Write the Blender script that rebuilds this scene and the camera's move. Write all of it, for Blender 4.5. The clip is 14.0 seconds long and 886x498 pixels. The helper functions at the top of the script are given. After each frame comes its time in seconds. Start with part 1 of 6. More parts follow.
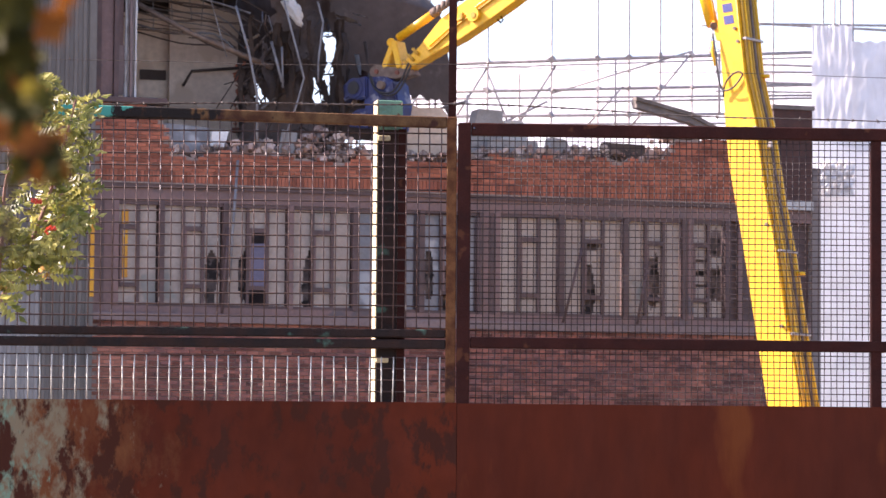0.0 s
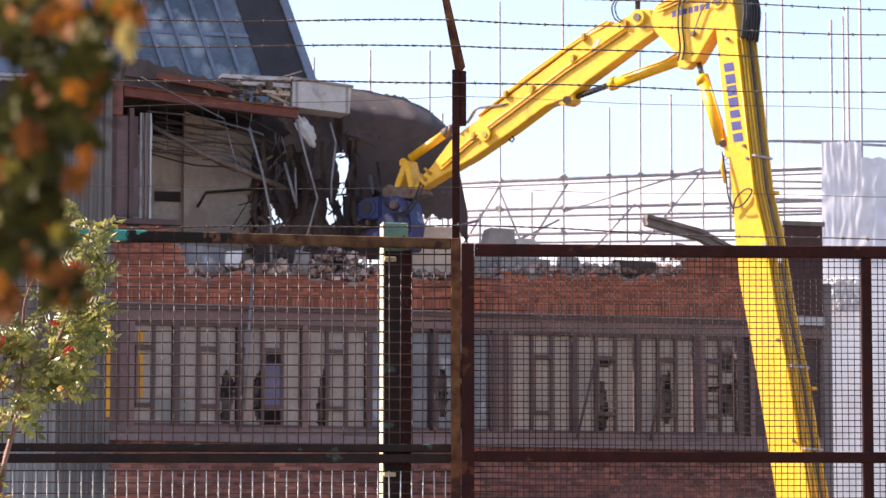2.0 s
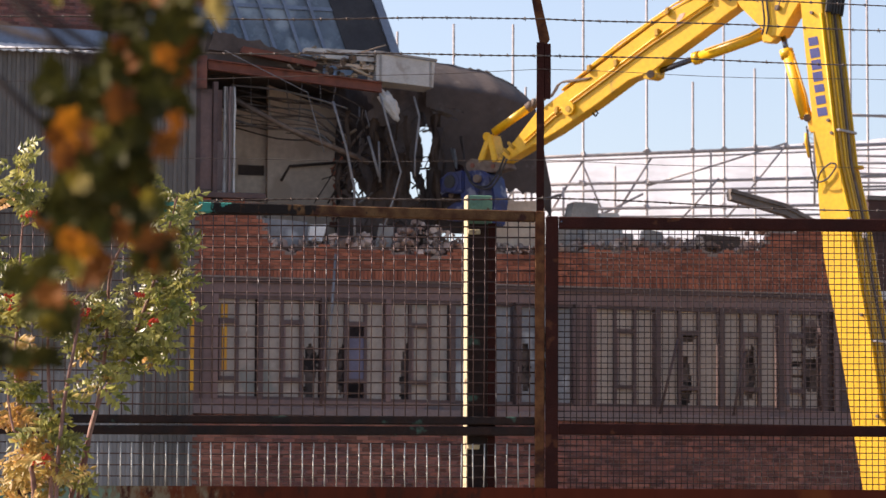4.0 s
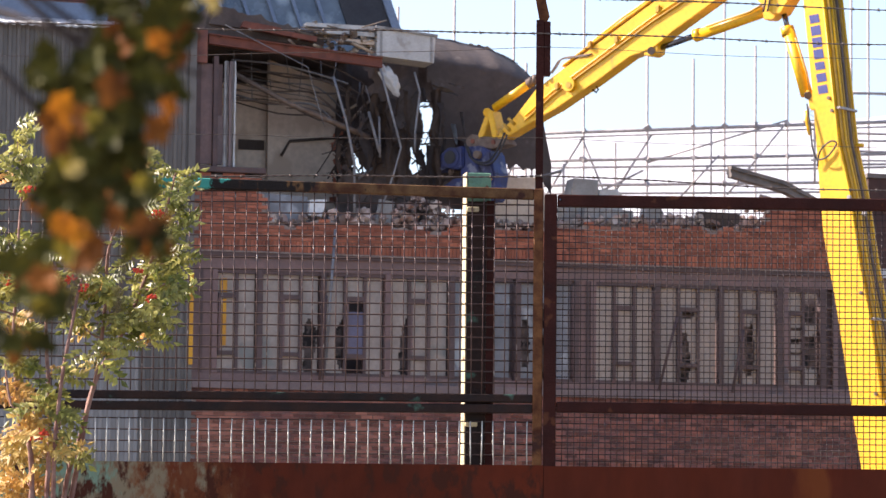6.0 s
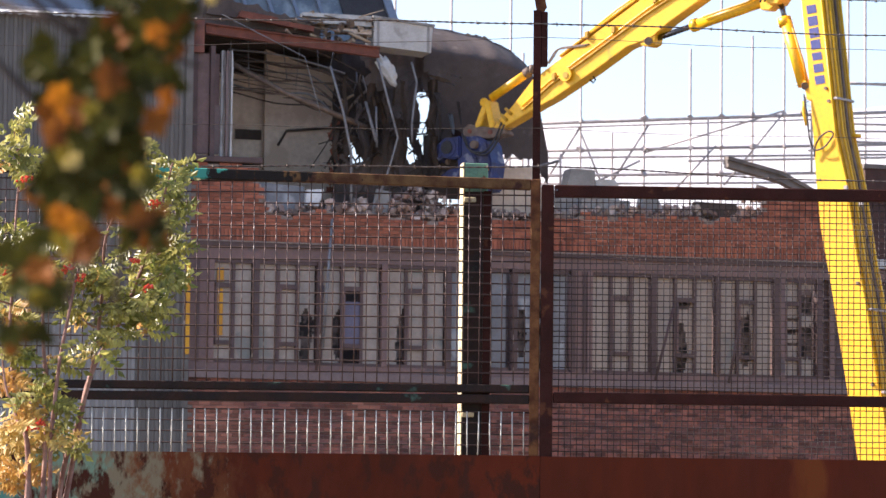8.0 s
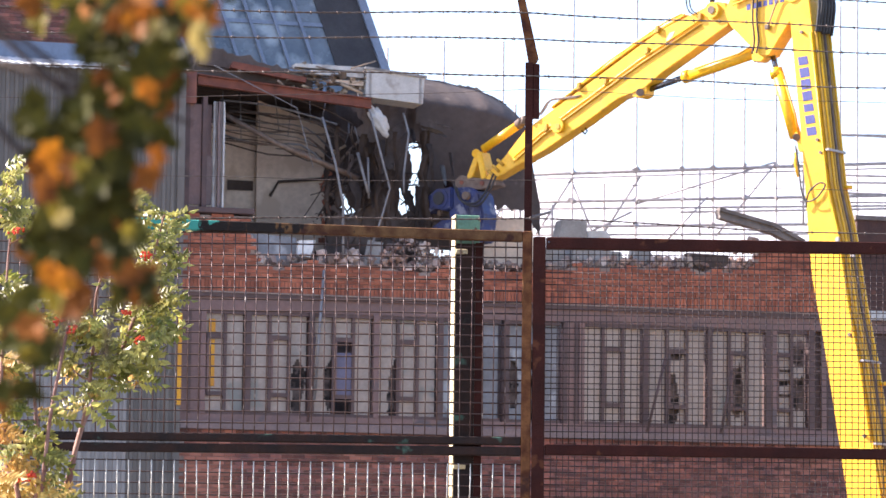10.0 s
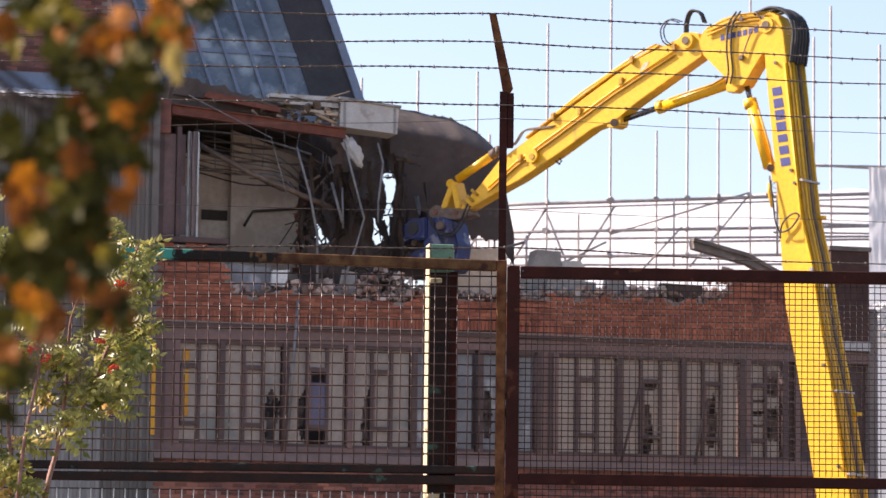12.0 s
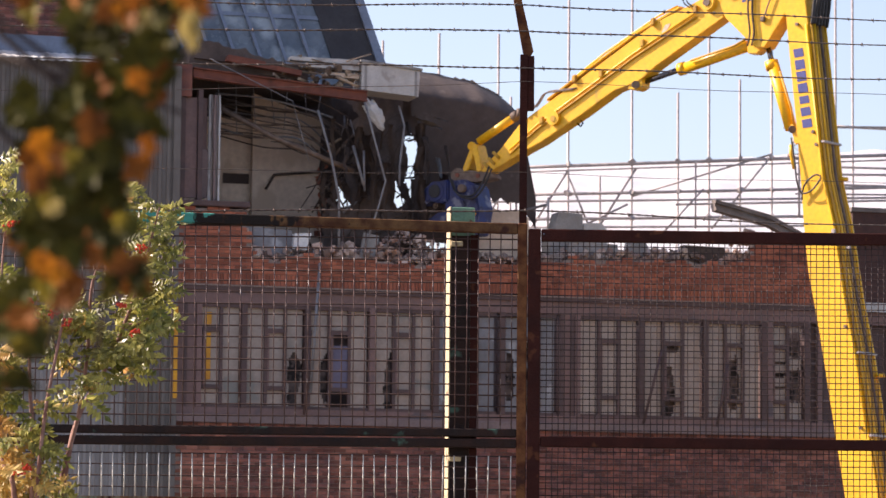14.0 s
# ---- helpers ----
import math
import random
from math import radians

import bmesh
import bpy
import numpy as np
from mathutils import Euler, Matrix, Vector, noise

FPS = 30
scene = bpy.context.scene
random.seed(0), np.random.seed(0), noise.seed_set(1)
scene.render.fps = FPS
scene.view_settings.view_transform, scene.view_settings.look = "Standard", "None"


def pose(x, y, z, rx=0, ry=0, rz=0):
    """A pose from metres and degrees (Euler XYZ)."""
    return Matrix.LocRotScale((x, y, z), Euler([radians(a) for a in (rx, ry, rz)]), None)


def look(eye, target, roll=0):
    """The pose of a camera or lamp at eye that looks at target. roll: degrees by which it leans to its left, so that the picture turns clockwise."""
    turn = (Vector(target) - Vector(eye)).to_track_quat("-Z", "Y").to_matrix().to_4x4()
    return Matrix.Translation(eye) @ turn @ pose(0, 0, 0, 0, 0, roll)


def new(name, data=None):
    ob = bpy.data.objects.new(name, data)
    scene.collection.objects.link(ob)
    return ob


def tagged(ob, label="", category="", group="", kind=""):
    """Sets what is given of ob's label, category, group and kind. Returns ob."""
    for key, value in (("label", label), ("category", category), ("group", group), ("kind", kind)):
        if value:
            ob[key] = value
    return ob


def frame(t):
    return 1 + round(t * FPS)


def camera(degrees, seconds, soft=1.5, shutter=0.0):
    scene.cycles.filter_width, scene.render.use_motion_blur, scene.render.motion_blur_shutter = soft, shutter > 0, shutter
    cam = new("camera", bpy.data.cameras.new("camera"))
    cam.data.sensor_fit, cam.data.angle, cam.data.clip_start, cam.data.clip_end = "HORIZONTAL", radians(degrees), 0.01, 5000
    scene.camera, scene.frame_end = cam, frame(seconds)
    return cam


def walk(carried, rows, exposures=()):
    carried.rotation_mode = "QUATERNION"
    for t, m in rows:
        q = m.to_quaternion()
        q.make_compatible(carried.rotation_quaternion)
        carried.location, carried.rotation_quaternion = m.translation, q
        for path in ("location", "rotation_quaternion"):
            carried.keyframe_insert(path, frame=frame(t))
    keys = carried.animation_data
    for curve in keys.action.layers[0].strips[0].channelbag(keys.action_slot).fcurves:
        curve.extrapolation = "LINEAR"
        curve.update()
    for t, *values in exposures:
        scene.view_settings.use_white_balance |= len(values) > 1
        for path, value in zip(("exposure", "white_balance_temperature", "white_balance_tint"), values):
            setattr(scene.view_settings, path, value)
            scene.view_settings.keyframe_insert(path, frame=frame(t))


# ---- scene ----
# ---- camera and its way: seconds, x, y, z, heading to the right, tilt up, lean ----
cam = camera(14.0, 14.0, soft=1.35)
cam.data.dof.use_dof = True
cam.data.dof.focus_distance = 20.0
cam.data.dof.aperture_fstop = 14.0
PATH = [
    (0, -0.033, 0.491, 1.641, 1.573, 4.370, 0.46),
    (0.5, -0.004, 0.001, 1.606, 0.744, 4.924, 0.34),
    (1, -0.001, 0.003, 1.601, 1.098, 5.953, 0.31),
    (1.5, -0.002, 0.003, 1.599, 1.362, 6.251, 0.14),
    (2, -0.000, 0.001, 1.598, 1.318, 6.248, 0.01),
    (2.5, -0.001, 0.002, 1.602, 1.168, 6.282, 0.05),
    (3, -0.002, 0.002, 1.597, 1.147, 6.143, 0.31),
    (3.5, -0.003, 0.003, 1.598, 0.366, 6.035, -0.04),
    (3.7, -0.005, 0.001, 1.591, 0.064, 5.948, 0.18),
    (6, 0.001, 0.000, 1.600, -0.004, 5.444, 0.57),
    (6.5, 0.000, -0.000, 1.600, -0.001, 5.280, 0.59),
    (7, 0.000, 0.001, 1.601, 0.096, 5.280, 0.58),
    (9.3, 0.002, 0.004, 1.604, -0.021, 5.327, 0.72),
    (9.5, 0.003, 0.003, 1.605, 0.041, 5.740, 0.77),
    (10, 0.001, 0.004, 1.607, 0.170, 6.091, 0.67),
    (10.5, 0.002, 0.003, 1.604, 0.175, 6.270, 0.79),
    (11, 0.004, 0.003, 1.605, 0.236, 6.475, 0.67),
    (11.5, 0.004, 0.003, 1.601, 0.443, 6.575, 0.70),
    (12, 0.001, -0.000, 1.601, 0.577, 6.577, 0.69),
    (12.5, 0.002, -0.000, 1.602, 0.409, 6.162, 0.72),
    (13, 0.004, 0.002, 1.602, 0.421, 6.048, 0.60),
    (13.5, 0.005, 0.000, 1.602, 0.441, 6.004, 0.53),
    (14, 0.005, 0.002, 1.604, 0.234, 5.979, 0.55),
]


def aim(x, y, z, yaw, pitch, roll):
    a, b = radians(yaw), radians(pitch)
    way = Vector((math.sin(a) * math.cos(b), math.cos(a) * math.cos(b), math.sin(b)))
    eye = Vector((x, y, z))
    return look(eye, eye + way * 10, roll)


walk(cam, [(r[0], aim(*r[1:])) for r in PATH], exposures=[
    row for row in (
        (0, 1.66, 6470, 29), (0.5, 1.92, 6350, 29), (1, 2.1, 6260, 30), (1.5, 1.68, 6400, 27), (2, 1.27, 6520, 24), (2.5, 1.06, 6680, 22), (3, 0.86, 6830, 21), (3.7, 0.74, 6890, 21), (5.8, 1.35, 6430, 20), (6, 1.3, 6430, 20), (6.5, 1.22, 6450, 20), (7.2, 1.22, 6450, 20), (9.3, 1.7, 6270, 20), (10, 1.8, 6230, 21), (11, 1.47, 6400, 21), (11.5, 1.18, 6630, 21), (12, 1.06, 6740, 22), (12.5, 0.97, 6780, 23), (14, 0.94, 6840, 25))])

# ---- world and sun ----
SUN_AZ, SUN_EL = -78.0, 36.0
world = bpy.data.worlds.new("world")
scene.world = world
world.use_nodes = True
wn = world.node_tree.nodes
sky = wn.new("ShaderNodeTexSky")
sky.sky_type = "NISHITA"
sky.sun_disc = False
sky.sun_elevation = radians(SUN_EL)
sky.sun_rotation = radians(SUN_AZ)
sky.air_density, sky.dust_density, sky.ozone_density = 1.0, 1.6, 1.2
wn["Background"].inputs["Strength"].default_value = 0.122
world.node_tree.links.new(sky.outputs["Color"], wn["Background"].inputs["Color"])
sun = new("sun", bpy.data.lights.new("sun", "SUN"))
sun.data.energy, sun.data.angle, sun.data.color = 4.9, radians(0.53), (1.0, 0.93, 0.82)
a, b = radians(SUN_AZ), radians(SUN_EL)
sun_way = Vector((math.sin(a) * math.cos(b), math.cos(a) * math.cos(b), math.sin(b)))
sun.matrix_world = look(sun_way * 60, (0, 0, 0))


# ---- materials ----
def material(name, base, second=None, rough=0.7, metal=0.0, scale=6.0, stain=None, stain_scale=2.0, stain_at=0.6,
             bump=0.15, bump_scale=40.0, vary=0.0, islands=False, stretch=(1, 1, 1), spec=0.4, translucent=0.0):
    m = bpy.data.materials.new(name)
    m.use_nodes = True
    nt = m.node_tree
    n, l = nt.nodes, nt.links
    bs = n["Principled BSDF"]
    geo = n.new("ShaderNodeNewGeometry")
    mp = n.new("ShaderNodeMapping")
    mp.inputs["Scale"].default_value = stretch
    l.new(geo.outputs["Position"], mp.inputs["Vector"])

    def noise_tex(s, detail=5.0):
        t = n.new("ShaderNodeTexNoise")
        t.inputs["Scale"].default_value = s
        t.inputs["Detail"].default_value = detail
        l.new(mp.outputs["Vector"], t.inputs["Vector"])
        return t.outputs["Fac"]

    def mix(fac, c1, c2):
        x = n.new("ShaderNodeMix")
        x.data_type = "RGBA"
        if isinstance(fac, float):
            x.inputs[0].default_value = fac
        else:
            l.new(fac, x.inputs[0])
        for sock, c in ((x.inputs[6], c1), (x.inputs[7], c2)):
            if isinstance(c, tuple):
                sock.default_value = (*c, 1)
            else:
                l.new(c, sock)
        return x.outputs[2]

    def ramp(fac, lo, hi):
        r = n.new("ShaderNodeMapRange")
        r.inputs["From Min"].default_value, r.inputs["From Max"].default_value = lo, hi
        l.new(fac, r.inputs["Value"])
        return r.outputs["Result"]

    second = second or tuple(c * 0.75 for c in base)
    col = mix(ramp(noise_tex(scale), 0.35, 0.65), base, second)
    fine = ramp(noise_tex(scale * 9, 3.0), 0.3, 0.75)
    dark = n.new("ShaderNodeMix")
    dark.data_type, dark.blend_type = "RGBA", "MULTIPLY"
    l.new(fine, dark.inputs[0])
    l.new(col, dark.inputs[6])
    dark.inputs[7].default_value = (0.8, 0.79, 0.78, 1)
    col = dark.outputs[2]
    if stain:
        col = mix(ramp(noise_tex(stain_scale, 8.0), stain_at, stain_at + 0.07), col, stain)
    if vary or islands:
        if islands:
            rnd = geo.outputs["Random Per Island"]
        else:
            oi = n.new("ShaderNodeObjectInfo")
            rnd = oi.outputs["Random"]
        h = n.new("ShaderNodeHueSaturation")
        h.inputs["Hue"].default_value = 0.5
        v = ramp(rnd, 0.0, 1.0)
        v.node.inputs["To Min"].default_value, v.node.inputs["To Max"].default_value = 1 - vary, 1 + vary
        l.new(v, h.inputs["Value"])
        l.new(col, h.inputs["Color"])
        col = h.outputs["Color"]
    l.new(col, bs.inputs["Base Color"])
    bs.inputs["Metallic"].default_value = metal
    bs.inputs["Specular IOR Level"].default_value = spec
    rr = ramp(noise_tex(scale * 3), 0.2, 0.8)
    rr.node.inputs["To Min"].default_value, rr.node.inputs["To Max"].default_value = max(0.05, rough - 0.12), min(1, rough + 0.12)
    l.new(rr, bs.inputs["Roughness"])
    if bump:
        bp = n.new("ShaderNodeBump")
        bp.inputs["Strength"].default_value = bump
        bp.inputs["Distance"].default_value = 0.02
        l.new(noise_tex(bump_scale), bp.inputs["Height"])
        l.new(bp.outputs["Normal"], bs.inputs["Normal"])
    if translucent:
        tr = n.new("ShaderNodeBsdfTranslucent")
        l.new(col, tr.inputs["Color"])
        ad = n.new("ShaderNodeMixShader")
        ad.inputs[0].default_value = translucent
        l.new(bs.outputs[0], ad.inputs[1])
        l.new(tr.outputs[0], ad.inputs[2])
        l.new(ad.outputs[0], n["Material Output"].inputs["Surface"])
    return m


RUST = material("rusted_red_steel", (0.055, 0.014, 0.009), (0.035, 0.010, 0.007), rough=0.75, scale=9, stain=(0.10, 0.035, 0.016), stain_scale=14, stain_at=0.64, bump=0.3, bump_scale=120, spec=0.15)
RUST_TAN = material("rusted_tan_steel", (0.20, 0.085, 0.032), (0.075, 0.024, 0.011), rough=0.8, scale=16, stain=(0.05, 0.02, 0.014), stain_scale=9, stain_at=0.56, bump=0.3, bump_scale=120, spec=0.15)
RUST_DARK = material("blackened_steel", (0.022, 0.016, 0.014), (0.04, 0.02, 0.014), rough=0.7, scale=12, stain=(0.065, 0.125, 0.09), stain_scale=9, stain_at=0.63, bump=0.3, bump_scale=90, spec=0.15)
GREEN_PAINT = material("peeling_turquoise_paint", (0.05, 0.24, 0.20), (0.09, 0.27, 0.2), rough=0.6, scale=10, stain=(0.05, 0.022, 0.014), stain_scale=9, stain_at=0.56, bump=0.3, bump_scale=90, spec=0.15)
POST_GREEN = material("pale_green_peeling_paint", (0.17, 0.32, 0.19), (0.13, 0.26, 0.17), rough=0.6, scale=12, stain=(0.13, 0.06, 0.03), stain_scale=16, stain_at=0.6, bump=0.3, bump_scale=90)
# cream colour carries the sun on the green post; the brown stain is wear
POST_SUNLIT = material("sunlit_post_cream", (0.62, 0.50, 0.28), (0.5, 0.42, 0.26), rough=0.6, scale=12, stain=(0.16, 0.08, 0.04), stain_scale=16, stain_at=0.66, bump=0.2, bump_scale=90)
SHEET_RED = material("red_oxide_sheet_paint", (0.125, 0.0215, 0.0065), (0.088, 0.0165, 0.006), rough=0.75, scale=2.2, stain=(0.16, 0.040, 0.010), stain_scale=3, stain_at=0.60, bump=0.1, bump_scale=60, stretch=(1, 1, 0.35), spec=0.15)
SHEET_WEAR = material("red_sheet_with_flaking_mint_paint", (0.125, 0.0215, 0.0065), (0.088, 0.0165, 0.006), rough=0.75, scale=2.2, bump=0.15, bump_scale=60, stretch=(1, 1, 0.6), spec=0.15)


def wear(m, x_from, x_to, colour, scale, bias, sharp):
    """Lays another paint over a material in flakes that thin out from x_from to x_to."""
    nt = m.node_tree
    n, l = nt.nodes, nt.links
    bs = n["Principled BSDF"]
    under = bs.inputs["Base Color"].links[0].from_socket
    geo = n.new("ShaderNodeNewGeometry")
    sep = n.new("ShaderNodeSeparateXYZ")
    l.new(geo.outputs["Position"], sep.inputs[0])
    r = n.new("ShaderNodeMapRange")
    r.inputs["From Min"].default_value, r.inputs["From Max"].default_value = x_from, x_to
    r.inputs["To Min"].default_value, r.inputs["To Max"].default_value = 0.35, -0.35
    l.new(sep.outputs["X"], r.inputs["Value"])
    t = n.new("ShaderNodeTexNoise")
    t.inputs["Scale"].default_value, t.inputs["Detail"].default_value, t.inputs["Roughness"].default_value = scale, 9.0, 0.65
    mp = n.new("ShaderNodeMapping")
    mp.inputs["Scale"].default_value = (1.0, 1.0, 0.55)
    l.new(geo.outputs["Position"], mp.inputs["Vector"])
    l.new(mp.outputs["Vector"], t.inputs["Vector"])
    add = n.new("ShaderNodeMath")
    l.new(t.outputs["Fac"], add.inputs[0])
    l.new(r.outputs["Result"], add.inputs[1])
    cut = n.new("ShaderNodeMapRange")
    cut.inputs["From Min"].default_value, cut.inputs["From Max"].default_value = bias, bias + sharp
    l.new(add.outputs[0], cut.inputs["Value"])
    x = n.new("ShaderNodeMix")
    x.data_type = "RGBA"
    l.new(cut.outputs["Result"], x.inputs[0])
    l.new(under, x.inputs[6])
    x.inputs[7].default_value = (*colour, 1)
    l.new(x.outputs[2], bs.inputs["Base Color"])


wear(SHEET_WEAR, -1.5, 0.1, (0.17, 0.062, 0.022), 7.0, 0.54, 0.30)
wear(SHEET_WEAR, -1.5, -0.1, (0.21, 0.165, 0.10), 17.0, 0.62, 0.16)
wear(SHEET_WEAR, -1.75, -0.40, (0.17, 0.25, 0.17), 16.0, 0.65, 0.10)
wear(SHEET_WEAR, -1.95, -1.45, (0.06, 0.22, 0.19), 9.0, 0.58, 0.16)
wear(SHEET_WEAR, -50, 50, (0.055, 0.015, 0.007), 10.0, 0.51, 0.07)
RAIL_PAINT = material("rail_of_rust_and_old_paint", (0.16, 0.085, 0.036), (0.07, 0.028, 0.014), rough=0.8, scale=16, stain=(0.05, 0.02, 0.014), stain_scale=9, stain_at=0.6, bump=0.3, bump_scale=120, spec=0.15)
wear(RAIL_PAINT, -1.1, 0.2, (0.018, 0.014, 0.012), 16.0, 0.56, 0.06)
wear(RAIL_PAINT, -1.25, -0.65, (0.05, 0.27, 0.21), 12.0, 0.48, 0.05)
wear(RAIL_PAINT, -1.75, -1.35, (0.02, 0.015, 0.013), 14.0, 0.53, 0.05)
WIRE = material("weathered_mesh_wire", (0.13, 0.075, 0.062), (0.08, 0.046, 0.038), rough=0.55, metal=0.3, scale=30, stain=(0.34, 0.30, 0.27), stain_scale=20, stain_at=0.62, bump=0)
WIRE_DARK = material("rusty_cross_wire", (0.045, 0.024, 0.018), (0.07, 0.035, 0.025), rough=0.7, scale=20, stain=(0.15, 0.11, 0.09), stain_scale=12, stain_at=0.68, bump=0)
WIRE_FINE = material("dusty_fine_mesh_wire", (0.06, 0.034, 0.03), (0.04, 0.024, 0.02), rough=0.7, scale=12, stain=(0.10, 0.07, 0.06), stain_scale=4, stain_at=0.6, bump=0)
# same mesh wire, with sunlight from the left put into a whiter colour
WIRE_SUNLIT = material("sunlit_mesh_wire", (0.72, 0.70, 0.62), (0.55, 0.5, 0.42), rough=0.5, metal=0.3, scale=30, bump=0)
BARB = material("rusty_barbed_wire", (0.09, 0.06, 0.045), (0.16, 0.13, 0.11), rough=0.6, metal=0.5, scale=40, bump=0)
BRICK = material("orange_red_brick", (0.40, 0.135, 0.075), (0.31, 0.10, 0.06), rough=0.9, scale=3, stain=(0.12, 0.05, 0.045), stain_scale=1.6, stain_at=0.67, bump=0.25, bump_scale=70, vary=0.35)
BRICK_ISLE = material("orange_red_brick_rest", (0.40, 0.135, 0.075), (0.31, 0.10, 0.06), rough=0.9, scale=3, stain=(0.12, 0.05, 0.045), stain_scale=1.6, stain_at=0.67, bump=0.25, bump_scale=70, vary=0.35, islands=True)
BRICK_DARK = material("mottled_purple_brick", (0.29, 0.105, 0.072), (0.17, 0.078, 0.068), rough=0.9, scale=5, stain=(0.30, 0.12, 0.08), stain_scale=0.5, stain_at=0.55, bump=0.25, bump_scale=70, vary=0.45, islands=True)
BRICK_MOTTLED = material("mottled_purple_brick_single", (0.29, 0.105, 0.072), (0.17, 0.078, 0.068), rough=0.9, scale=5, stain=(0.30, 0.12, 0.08), stain_scale=0.5, stain_at=0.55, bump=0.25, bump_scale=70, vary=0.45)
MORTAR = material("lime_mortar", (0.34, 0.27, 0.23), (0.26, 0.2, 0.17), rough=0.95, scale=8)
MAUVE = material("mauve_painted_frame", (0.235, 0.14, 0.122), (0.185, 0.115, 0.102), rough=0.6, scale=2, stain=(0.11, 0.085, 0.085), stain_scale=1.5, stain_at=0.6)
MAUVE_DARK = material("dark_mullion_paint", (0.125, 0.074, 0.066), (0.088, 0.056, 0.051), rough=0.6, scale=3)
SILL = material("grey_painted_sill", (0.24, 0.17, 0.155), (0.185, 0.135, 0.125), rough=0.7, scale=2)
PANE = material("dusty_whitened_glass", (0.45, 0.365, 0.30), (0.37, 0.30, 0.25), rough=0.55, scale=1.5, stain=(0.24, 0.23, 0.2), stain_scale=1.2, stain_at=0.62, bump=0.05)
PANE_COOL = material("blue_grey_dusty_glass", (0.25, 0.25, 0.265), (0.18, 0.18, 0.19), rough=0.4, scale=1.5, stain=(0.38, 0.39, 0.40), stain_scale=1.3, stain_at=0.58, bump=0.05)
PANE_BLUE = material("blue_violet_panel", (0.155, 0.14, 0.205), (0.12, 0.11, 0.165), rough=0.5, scale=2)
YELLOW_STRIP = material("yellow_plastic_strip", (0.75, 0.36, 0.02), (0.6, 0.26, 0.02), rough=0.5, scale=3)
# brown for the sheets added behind broken panes to brighten their holes
BACKING_BROWN = material("brown_hole_backing", (0.20, 0.15, 0.13), (0.09, 0.07, 0.062), rough=0.95, scale=6, stain=(0.03, 0.024, 0.022), stain_scale=5, stain_at=0.5)
DARK_ROOM = material("dark_interior_brown", (0.06, 0.043, 0.036), (0.09, 0.067, 0.055), rough=0.95, scale=2)
# lighter than the dark interior: daylight leaking inside is put into the colour
INTERIOR = material("lightened_interior_plaster", (0.26, 0.22, 0.20), (0.18, 0.15, 0.14), rough=0.95, scale=1.2)
CREAM = material("cream_plaster", (0.74, 0.61, 0.48), (0.62, 0.49, 0.38), rough=0.9, scale=1.2, stain=(0.52, 0.40, 0.30), stain_scale=1.1, stain_at=0.54)
CLAD = material("grey_profiled_sheet", (0.18, 0.158, 0.135), (0.145, 0.127, 0.11), rough=0.55, scale=1.4, stain=(0.11, 0.097, 0.085), stain_scale=1.0, stain_at=0.6, stretch=(1, 1, 0.3), bump=0.05)
CLAD_PALE = material("pale_profiled_sheet", (0.31, 0.292, 0.272), (0.26, 0.243, 0.226), rough=0.55, scale=1.4, stretch=(1, 1, 0.3), bump=0.05)
WHITE_SHEET = material("white_roof_sheet", (0.80, 0.80, 0.78), (0.7, 0.7, 0.68), rough=0.5, scale=2)
BLUE_GREY = material("blue_grey_flashing", (0.23, 0.27, 0.34), (0.19, 0.22, 0.28), rough=0.5, scale=2)
# dark blue-grey glass with irregular paler patches
GLASS_DARK = material("patchy_dark_glass", (0.10, 0.125, 0.15), (0.20, 0.23, 0.25), rough=0.25, scale=0.9, stain=(0.36, 0.40, 0.41), stain_scale=0.8, stain_at=0.56, bump=0.02, spec=0.7)
CHARCOAL = material("charcoal_roof_panel", (0.06, 0.055, 0.055), (0.045, 0.04, 0.042), rough=0.7, scale=2)
MEMBRANE = material("torn_bitumen_felt", (0.075, 0.055, 0.047), (0.135, 0.10, 0.083), rough=0.85, scale=1.6, stain=(0.13, 0.105, 0.095), stain_scale=1.3, stain_at=0.64, bump=0.5, bump_scale=9)
ROOF_FELT = material("charcoal_roof_felt", (0.10, 0.075, 0.065), (0.075, 0.057, 0.05), rough=0.9, scale=0.9, stain=(0.115, 0.09, 0.078), stain_scale=2.8, stain_at=0.6, bump=0.3, bump_scale=14)
ORANGE_STEEL = material("red_oxide_steel_beam", (0.235, 0.072, 0.042), (0.16, 0.05, 0.03), rough=0.65, scale=5, stain=(0.10, 0.035, 0.022), stain_scale=3, stain_at=0.62)
STEEL = material("bent_galvanised_steel", (0.28, 0.275, 0.28), (0.19, 0.18, 0.18), rough=0.55, metal=0.4, scale=5)
CONCRETE = material("grey_concrete", (0.36, 0.35, 0.335), (0.28, 0.27, 0.255), rough=0.9, scale=4, stain=(0.2, 0.19, 0.18), stain_scale=2.5, stain_at=0.6, bump=0.4)
CHANNEL = material("weathered_sheet_metal", (0.24, 0.20, 0.175), (0.15, 0.125, 0.11), rough=0.7, scale=4, metal=0.2)
PALE_BOX = material("off_white_cabinet_paint", (0.60, 0.59, 0.56), (0.50, 0.49, 0.46), rough=0.6, scale=4, stain=(0.36, 0.33, 0.3), stain_scale=3, stain_at=0.6)
SPLINTER = material("splintered_timber", (0.36, 0.27, 0.18), (0.16, 0.11, 0.085), rough=0.9, scale=1.5, vary=0.6, islands=True)
RUBBLE = material("brick_rubble", (0.33, 0.19, 0.14), (0.42, 0.36, 0.32), rough=0.95, scale=2.5, vary=0.55, islands=True, bump=0.4)
